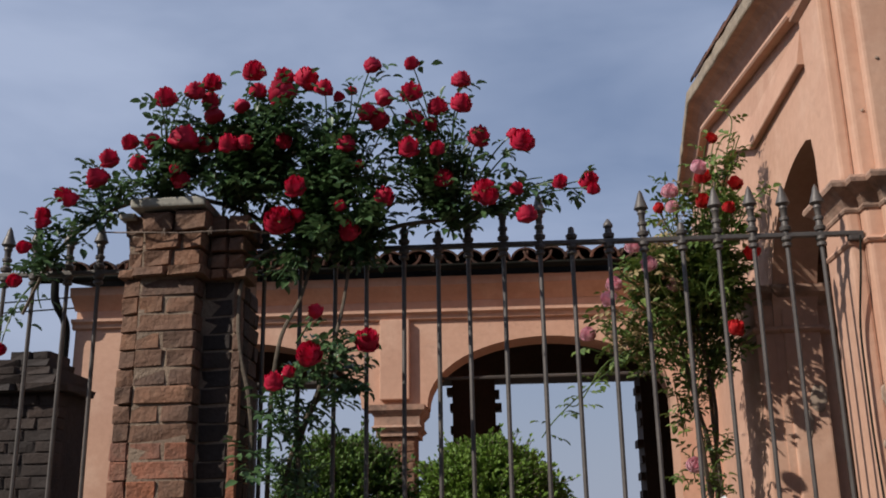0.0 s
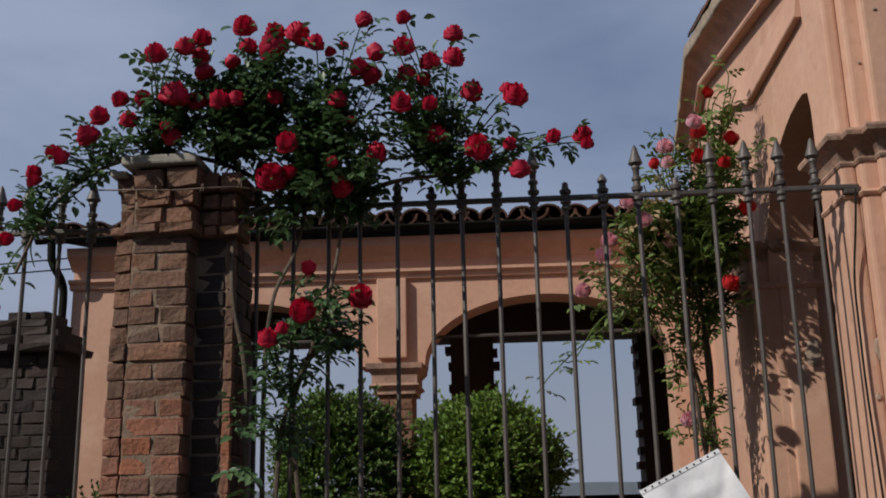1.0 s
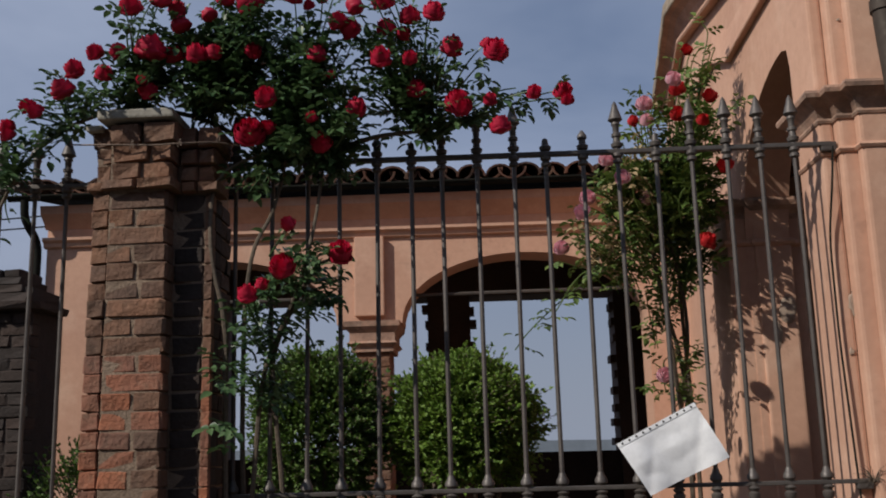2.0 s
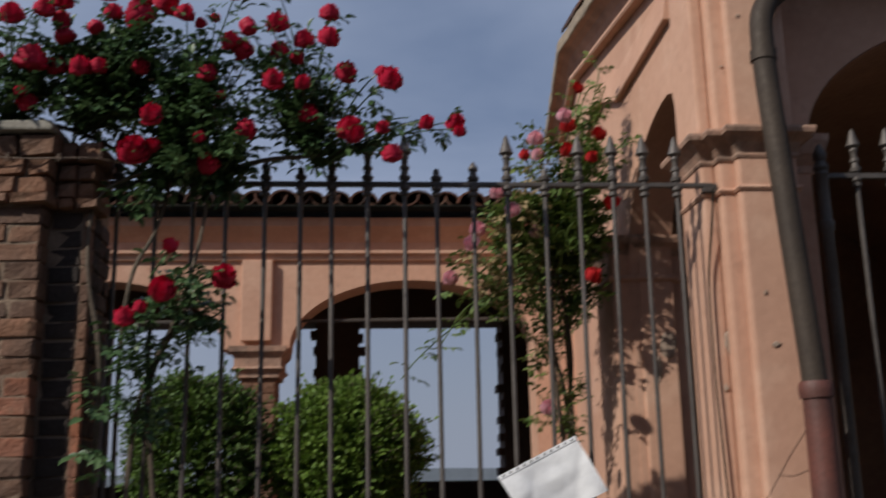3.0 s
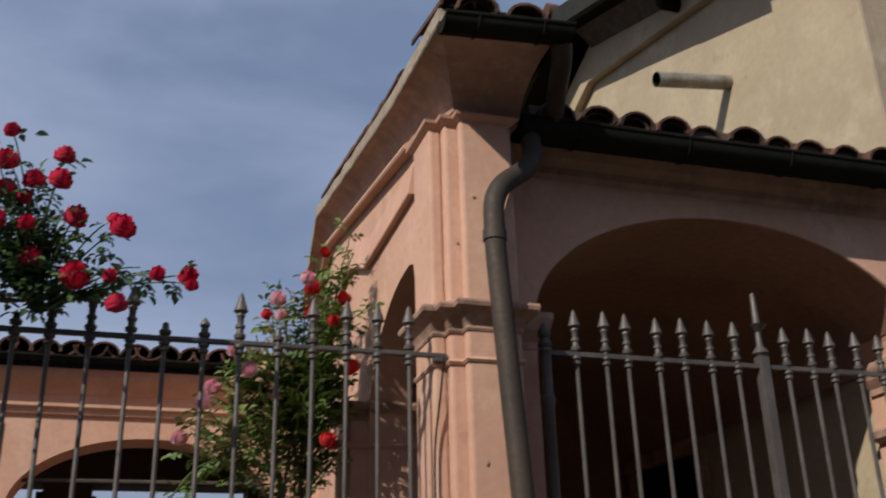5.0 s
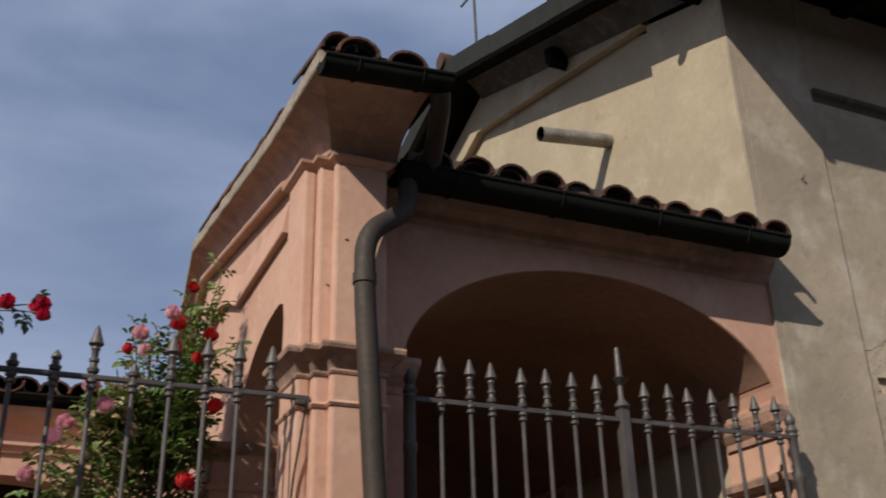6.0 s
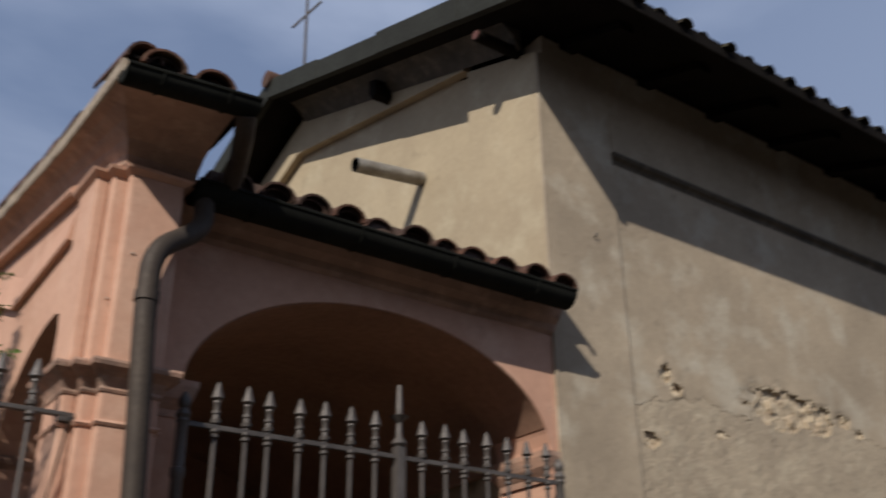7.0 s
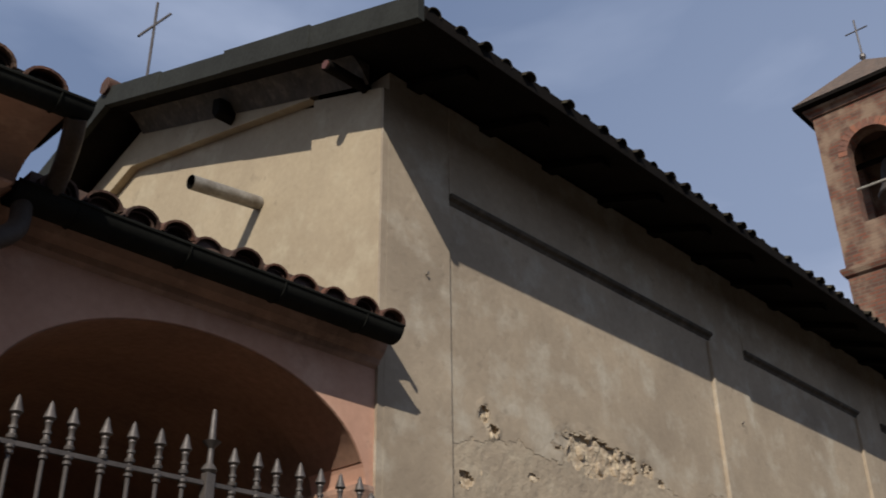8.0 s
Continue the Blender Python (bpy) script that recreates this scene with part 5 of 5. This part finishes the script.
for pts in ([(1.12, 5.0, 0), (1.10, 4.85, 1.5), (1.02, 4.6, 2.2), (1.0, 4.45, 2.7), (1.1, 4.4, 3.2)], [(1.02, 4.9, 0), (0.98, 4.7, 1.6), (1.04, 4.5, 2.1), (0.92, 4.35, 2.6), (0.88, 4.3, 3.0)], [(1.06, 4.95, 0), (1.02, 4.6, 1.9), (0.9, 4.4, 2.2), (0.85, 4.35, 2.5), (0.75, 4.3, 2.7)], [(1.06, 4.8, 1.4), (0.93, 4.4, 1.9), (0.9, 4.35, 2.2), (0.95, 4.4, 2.6)]):
    path = bend(pts, 0.2, 4)
    part("cane", Shape().tube(path, [0.012 - 0.007 * i / len(path) for i in range(len(path))], 6), STEM, wall_rose, "woody brown cane", smooth=True)
WALL_FLOWERS = [(0.78, 2.94, "p"), (0.84, 2.96, "p"), (0.69, 2.65, "p"), (0.79, 2.57, "p"), (0.51, 2.49, "p"), (0.44, 2.41, "p"), (0.82, 1.84, "p"), (0.62, 2.72, "p"), (0.88, 3.0, "p"), (0.55, 2.60, "p"), (0.94, 3.03, "r"), (1.11, 3.03, "r"), (0.95, 2.95, "r"), (0.98, 2.35, "r"), (1.05, 2.38, "s"), (1.15, 2.72, "r"), (0.99, 3.19, "s"), (1.02, 2.87, "s"), (0.74, 2.90, "s")]
wr = random.Random(77)
wtips = [(x, z, k) for x, z, k in WALL_FLOWERS]
for cx, cz, rx, rz, count in ((0.94, 2.70, 0.27, 0.18, 165), (1.06, 2.95, 0.13, 0.14, 55), (0.70, 2.60, 0.22, 0.20, 62), (1.02, 2.40, 0.12, 0.16, 38), (0.85, 2.14, 0.07, 0.24, 16), (0.95, 1.92, 0.08, 0.16, 10), (0.60, 2.46, 0.15, 0.08, 24), (1.10, 3.24, 0.06, 0.12, 12), (0.83, 3.05, 0.04, 0.1, 8), (0.68, 2.8, 0.08, 0.06, 14)):
    for _ in range(count):
        a, r = wr.uniform(0, 2 * math.pi), math.sqrt(wr.random())
        wtips.append((cx + rx * r * math.cos(a), cz + rz * r * math.sin(a), ""))
for x, z, k in wtips:
    y = 4.25 + wr.gauss(0, 0.12)
    if z < 2.58 and x > 0.78:        # the lower shoots lean back against the wall
        y, x, z = y + 0.26, 0.08 + (x - 0.08) * 1.055, 1.57 + (z - 1.57) * 1.055
    tip = Vector((min(x, 1.17), y, z))
    root = Vector((tip.x * 0.55 + 0.95 * 0.45 if z < 3 else tip.x * 0.8 + 0.2, y + 0.1, z - wr.uniform(0.05, 0.2)))
    path = cane(root, tip, 0.03, wr)
    shoots.tube(path, 0.0028, 5, caps=False)
    (dry if x < 0.86 and wr.random() < 0.38 else vine).along(path, 0.1, 0.05)
    if k:
        b = part("bloom", wr.choice({"p": PINK_BLOOMS, "r": SCARLET_BLOOMS, "s": SCARLET_BLOOMS}[k]), None, wall_rose, {"p": "pale pink flower", "r": "scarlet flower", "s": "scarlet flower"}[k])
        face = Vector((wr.gauss(-0.2, 0.4), wr.gauss(-0.8, 0.3), 0.5)).normalized()
        sc = {"p": 0.70, "r": 0.74, "s": 0.56}[k]
        b.matrix_local = Matrix.Translation(tip + Vector((0, -0.27, 0))) @ face.to_track_quat("Z", "Y").to_matrix().to_4x4() @ Matrix.Scale(sc, 4)
# loose shoots hanging out over the arch, and one waving above the cornice
for pts in ([(0.80, 4.3, 2.45), (0.60, 4.25, 2.32), (0.44, 4.2, 2.2), (0.28, 4.2, 2.06), (0.22, 4.2, 1.98)], [(0.80, 4.3, 2.5), (0.62, 4.2, 2.34), (0.50, 4.2, 2.30), (0.38, 4.2, 2.10), (0.33, 4.2, 2.12)], [(1.10, 4.35, 3.0), (1.12, 4.25, 3.25), (1.16, 4.2, 3.40), (1.13, 4.2, 3.44)], [(1.05, 4.35, 3.0), (1.0, 4.25, 3.15), (1.02, 4.2, 3.28)], [(0.84, 4.3, 2.95), (0.83, 4.25, 3.08), (0.83, 4.2, 3.16)]):
    path = bend(pts, 0.1, 3)
    shoots.tube(path, 0.003, 5, caps=False)
    vine.along(path, 0.2, 0.06, 0.8)
tagged(part("twig", shoots, VINE_LEAF, wall_rose), kind="stuff")
tagged(part("foliage", vine.mesh("foliage", VINE_LEAF), None, wall_rose, "fresh green rose leaves"), kind="stuff")
tagged(part("dry_foliage", dry.mesh("dry_foliage", DRY_LEAF), None, wall_rose, "yellowed withering rose leaves"), kind="stuff")

# ---------------------------------------------------------------- shrubs in the court
def shrub(label, x, y, z0, rx, ry, rz, seed, count, leaf=SHRUB_LEAF):
    rng = random.Random(seed)
    sh = thing("shrub", label, "shrub", "shrubs in the court", at=(x, y, 0))
    lv, tw = Leaves(seed, 0.027, 0.30), Shape()
    for k in range(count):
        a, c = rng.uniform(0, 2 * math.pi), 1 - 1.8 * rng.random() ** 1.3
        q = math.sqrt(1 - c * c)
        d = Vector((q * math.cos(a), q * math.sin(a), c))
        lump = 0.97 + 0.24 * noise.noise(d * 2.3 + Vector((seed, 0, 0))) + (rng.uniform(0, 0.22) if rng.random() < 0.16 else 0)
        r = rng.uniform(0.72, 1.0) * lump
        d.z *= 1.2 if d.z < 0 else 1.0          # the skirts hang low
        tip = Vector((d.x * rx * r, d.y * ry * r, z0 + d.z * rz * r))
        root = Vector((d.x * rx * r * 0.75, d.y * ry * r * 0.75, z0 + d.z * rz * r * 0.8 - 0.03))
        tw.tube([root, root.lerp(tip, 0.6) + Vector((0, 0, 0.01)), tip], 0.0022, 4, caps=False)
        for t in (0.35, 0.7, 1.0):
            p = root.lerp(tip, t)
            for _ in range(3):
                w = (d * 0.7 + Vector((rng.gauss(0, 0.6), rng.gauss(0, 0.6), rng.gauss(0.6, 0.5)))).normalized()
                lv.leaflet(p, w, (Vector((rng.gauss(0, 0.7), rng.gauss(-0.4, 0.6), 0.8))).normalized(), 0.0235 * rng.uniform(0.7, 1.3))
    for k in range(5):
        a = 2 * math.pi * k / 5
        part("stem", Shape().tube([(0.03 * math.cos(a), 0.03 * math.sin(a), 0), (0.1 * math.cos(a), 0.1 * math.sin(a), z0 * 0.55), (0.6 * rx * math.cos(a), 0.6 * ry * math.sin(a), z0 + 0.2 * rz)], [0.02, 0.015, 0.006], 6), STEM, sh, smooth=True)
    tagged(part("twig", tw, STEM, sh), kind="stuff")
    tagged(part("foliage", lv.mesh("foliage", leaf), None, sh, "small green leaves"), kind="stuff")
    return sh


shrub("rounded bright green shrub behind the iron fence", -0.03, 5.05, 1.70, 0.41, 0.38, 0.36, 3, 4400)
shrub("looser green shrub behind the iron fence, leaves darkened as shade", -0.76, 5.0, 1.70, 0.37, 0.34, 0.40, 4, 3400, SHADED_LEAF)
shrub("green shrub at the foot of the arcade, leaves darkened as shade", -2.15, 5.6, 1.2, 0.5, 0.3, 0.52, 7, 600, SHADED_LEAF)

# ---------------------------------------------------------------- plastic sleeve tied to the fence
sleeve = thing("document_sleeve", "clear plastic sleeve with white paper tied to bars", "document sleeve")
a, b, c, d = Vector((0.503, 3.268, 1.569)), Vector((0.764, 3.266, 1.697)), Vector((0.859, 3.262, 1.519)), Vector((0.601, 3.262, 1.404))
N = 26


def ripple(u, v):
    """How far the limp sleeve bellies towards the street."""
    crease = 0.010 * abs(math.sin(u * 5.2 + v * 2.6 + 0.6)) ** 0.5 + 0.008 * abs(noise.noise((u * 2.6, v * 2.2, 4.1)))
    return 0.008 * math.sin(u * 7 + v * 2.0) * (0.3 + v) + crease * min(1.0, v * 2.2) + 0.02 * max(0, u - 0.7) * v


def sheet(lo_u, hi_u, lo_v, hi_v, lift):
    s = Shape()
    vs = []
    for i in range(N + 1):
        for j in range(N + 1):
            u, v = lo_u + (hi_u - lo_u) * i / N, lo_v + (hi_v - lo_v) * j / N
            p = a.lerp(b, u).lerp(d.lerp(c, u), v)
            p.y += -lift - ripple(u, v)
            vs.append(p)
    return s.add(vs, [(i * (N + 1) + j, i * (N + 1) + j + 1, (i + 1) * (N + 1) + j + 1, (i + 1) * (N + 1) + j) for i in range(N) for j in range(N)])


part("sleeve", sheet(0, 1, 0, 1, 0.008), PAPER, sleeve, "creased plastic sleeve", smooth=True)
strip = part("punched_strip", sheet(0.0, 1.0, -0.002, 0.07, 0.010), PAPER, sleeve, "punched white edge strip", smooth=True)
for k in range(11):
    u = 0.06 + 0.088 * k
    p = a.lerp(b, u).lerp(d.lerp(c, u), 0.035)
    hole = part("hole", Shape().lathe([(0.0035, -0.0006), (0.0035, 0.0006)], 0, 0, 8), GUTTER, strip)
    hole.matrix_local = pose(p.x, p.y - 0.0112 - ripple(u, 0.035), p.z, 90, 0, 0)

# ---------------------------------------------------------------- overhead wires far behind the fence
for z in (3.27, 3.19):
    solid("power_line", Shape().tube([(-2.875, AY + 0.12, z), (-4.2, 7.3, z + 0.12), (-9.0, 9.6, z + 0.75), (-16.0, 13.0, z + 1.9)], 0.006, 5), GUTTER, "thin dark overhead wire fixed to the arcade end", "wire", group="overhead wires")
solid("stay_wire", Shape().tube([(1.30, 5.2, 2.62), (0.9, 5.3, 2.45)], 0.003, 4), WIRE, "slack wire for the climbing rose", "wire")

# ---------------------------------------------------------------- render coat of the church side, fallen off in patches
def patched_coat(x0, x1, z0, z1, y, thick, holes, cell=0.016, edge=lambda x: -1.0):
    """A sheet of render with ragged holes: each hole is x, z, half width, half height. Below edge(x) it has fallen away."""
    nx, nz = round((x1 - x0) / cell), round((z1 - z0) / cell)
    s = Shape()
    keep = {}
    for i in range(nx):
        for j in range(nz):
            x, z = x0 + (i + 0.5) * (x1 - x0) / nx, z0 + (j + 0.5) * (z1 - z0) / nz
            wob = noise.fractal((x * 6, z * 6, 0.3), 0.7, 2.1, 4) * 0.8
            keep[i, j] = z > edge(x) and all(((x - hx) / hw) ** 2 + ((z - hz) / hh) ** 2 + wob > 1 for hx, hz, hw, hh in holes)
    ids = {}

    def vid(i, j, back):
        if (i, j, back) not in ids:
            x, z = x0 + i * (x1 - x0) / nx, z0 + j * (z1 - z0) / nz
            inner = 0 < i < nx and 0 < j < nz
            w = noise.noise_vector((x * 30, z * 30, 1)) * (0.010 if inner else 0)
            near = min((((x - hx) / hw) ** 2 + ((z - hz) / hh) ** 2 for hx, hz, hw, hh in holes), default=9)
            lift = 0.012 * max(0, 1.9 - near) * noise.noise((x * 6, z * 6, 4)) if inner else 0
            ids[i, j, back] = len(s.v)
            s.v.append((x + w.x, y + (thick if back else lift), z + w.z))
        return ids[i, j, back]

    for (i, j), k in keep.items():
        if not k:
            continue
        s.f.append((vid(i, j, 0), vid(i + 1, j, 0), vid(i + 1, j + 1, 0), vid(i, j + 1, 0)))
        for (p, q), e in (((i - 1, j), ((i, j), (i, j + 1))), ((i + 1, j), ((i + 1, j + 1), (i + 1, j))), ((i, j - 1), ((i + 1, j), (i, j))), ((i, j + 1), ((i, j + 1), (i + 1, j + 1)))):
            if not keep.get((p, q), False):
                s.f.append((vid(*e[0], 0), vid(*e[1], 0), vid(*e[1], 1), vid(*e[0], 1)))
    return s


HOLES = [(5.74, 3.36, 0.40, 0.13), (6.06, 3.33, 0.16, 0.09), (4.62, 3.40, 0.05, 0.07), (4.70, 3.31, 0.05, 0.04), (6.33, 3.38, 0.07, 0.05), (6.50, 3.31, 0.05, 0.03), (4.45, 2.98, 0.06, 0.05), (5.05, 3.10, 0.05, 0.02)]


def skim_edge(x):
    """Ragged lower edge of the upper coat."""
    return 3.235 + 0.055 * (x - 5.0) + 0.10 * noise.noise((x * 2.3, 0.7, 0)) + 0.05 * noise.noise((x * 8.0, 2.7, 0)) + 0.02 * noise.noise((x * 25.0, 5.7, 0))


part("render_coat", patched_coat(4.331, 7.499, 2.45, 4.759, WY + 0.020, 0.12, HOLES), SKIM, church, "rough lower coat of lime render, partly fallen")
part("skim_coat", patched_coat(4.332, 7.498, 2.9, 4.758, WY + 0.0175, 0.0025, [(x, z, a * 1.1, b * 1.12) for x, z, a, b in HOLES], 0.016, skim_edge), GREY, church, "grey upper coat of lime render with a ragged edge")
part("render_coat", Shape().box(4.331, 7.499, WY + 0.020, WY + 0.168, 0, 2.449), SKIM, church)
for x0, x1 in ((8.06, 10.42), (11.0, 13.4), (14.0, 16.4), (17.0, 19.4)):
    part("render_coat", Shape().box(x0 + 0.001, x1 - 0.001, WY + 0.018, WY + 0.168, 0, 4.759), GREY, church)
bed = Shape()
BN, BM = 170, 44
for i in range(BN + 1):
    for j in range(BM + 1):
        x, z = 4.36 + 2.74 * i / BN, 2.86 + 0.72 * j / BM
        bed.v.append((x, WY + 0.044 - 0.022 * max(0.0, noise.noise((x * 11, z * 11, 2.0))) - 0.012 * noise.noise((x * 30, z * 30, 5.0)), z))
bed.f = [(i * (BM + 1) + j, (i + 1) * (BM + 1) + j, (i + 1) * (BM + 1) + j + 1, i * (BM + 1) + j + 1) for i in range(BN) for j in range(BM)]
rubble = part("rubble_bed", bed, RUBBLE, church, "crumbling pale masonry behind the fallen render", smooth=True)
stones = random.Random(51)
cobble = []
for k in range(4):
    s = Shape().lathe([(0.01, -0.5), (0.38, -0.42), (0.52, -0.1), (0.5, 0.2), (0.36, 0.45), (0.01, 0.52)], 0, 0, 8)
    s.v = [tuple(Vector(p) + 0.12 * noise.noise_vector(Vector(p) * 3 + Vector((k, 0, 0)))) for p in s.v]
    cobble.append(s.mesh("stone", RUBBLE, smooth=True))
for hx, hz, hw, hh in HOLES:
    for _ in range(max(3, int(hw * hh * 300))):
        st = part("stone", stones.choice(cobble), None, rubble)
        sz = stones.uniform(0.025, 0.085)
        st.matrix_local = pose(hx + stones.uniform(-1, 1) * hw, WY + 0.052, hz + stones.uniform(-1, 1) * hh, stones.uniform(0, 360), stones.uniform(0, 90), 0) @ Matrix.Diagonal((sz * 1.3, sz * 0.7, sz, 1))

# unseen dark wall added behind the viewer to close the street and cut sky light
solid("wall_street", Shape().box(-30, 30, -6.4, -6.0, 0, 5.2), DARKBRICK, "unseen plain dark wall added to block low sky light", "wall", "structure")

# small ironwork and a loose cable on the walls
for x, z in ((4.12, 4.12), (7.83, 4.05)):
    part("wall_peg", Shape().tube([(x, WY + 0.01, z), (x, WY - 0.018, z), (x + 0.001, WY - 0.02, z + 0.016)], 0.005, 6), IRON, church, "small rusty iron peg")
solid("loose_cable", Shape().tube(bend([(1.315, 3.29, 2.565), (1.30, 3.285, 2.44), (1.275, 3.30, 2.25), (1.272, 3.30, 1.9), (1.29, 3.295, 1.2), (1.29, 3.295, 0.0)], 0.08, 4), 0.004, 5), GUTTER, "thin dark cable down the corner pier", "cable")
solid("rail_socket", Shape().box(1.275, 1.33, 3.288, 3.314, RAIL_Z - 0.026, RAIL_Z + 0.008), IRON, "dark iron socket fixing fence rail to pier", "bracket", bevel=0.006)
solid("rail_socket", Shape().box(1.275, 1.33, 3.288, 3.314, LOW_Z - 0.026, LOW_Z + 0.008), IRON, "dark iron socket fixing fence rail to pier", "bracket", bevel=0.006)

# cracks, fallen flakes of plaster and a dry tuft on the corner pier
for pts in ([(1.352, 3.2625, 1.40), (1.372, 3.2620, 1.46), (1.384, 3.2125, 1.49), (1.43, 3.2125, 1.56), (1.47, 3.2125, 1.62), (1.53, 3.2125, 1.70)],
            [(1.43, 3.2125, 1.56), (1.48, 3.2125, 1.555), (1.53, 3.2125, 1.575)]):
    part("crack", Shape().tube(bend(pts, 0.012, 2), 0.0006, 4), PIPE, portico, "hairline crack in the plaster")
for x, y, z, w, h in ((1.333, 3.3125, 2.018, 0.013, 0.036), (1.313, 3.3125, 1.853, 0.008, 0.013), (1.462, 3.2125, 1.99, 0.014, 0.009), (1.44, 3.2125, 2.17, 0.006, 0.008), (1.372, 3.2625, 3.02, 0.006, 0.006), (1.43, 3.2125, 3.20, 0.008, 0.005), (1.44, 3.2125, 2.69, 0.006, 0.007), (1.455, 4.4055, 2.15, 0.036, 0.06), (1.405, 4.4055, 2.04, 0.018, 0.05)):
    flake = Shape().lathe([(1.0, 0.0), (0.96, 0.0016), (0.7, 0.0022), (0.05, 0.0018)], 0, 0, 14)
    flake.v = [(p[0] * (1 + 0.8 * noise.noise((p[0] * 2 + x * 9, p[1] * 2, z * 7))), p[1] * (1 + 0.8 * noise.noise((p[0] * 2, p[1] * 2 + z * 9, x * 7))), p[2]) for p in flake.v]
    ob = part("plaster_scar", flake, SCAR, portico, "bare patch where plaster has flaked", smooth=True)
    ob.matrix_local = pose(x, y, z, 90, 0, 0) @ Matrix.Diagonal((w, h, 1, 1))
tuft = thing("grass_tuft", "dry grass tuft growing at the fence rail end", "grass", at=(1.325, 3.275, 1.425))
blades = random.Random(31)
for k in range(26):
    a, r = blades.uniform(2.2, 5.6), blades.uniform(0.03, 0.075)
    tip = Vector((math.cos(a) * r, -abs(math.sin(a)) * r * 0.6, blades.uniform(-0.01, 0.06)))
    part("blade", Shape().tube([(0, 0, 0), tip * 0.5 + Vector((0, 0, 0.014)), tip], [0.0016, 0.0012, 0.0004], 4), STEM, tuft)
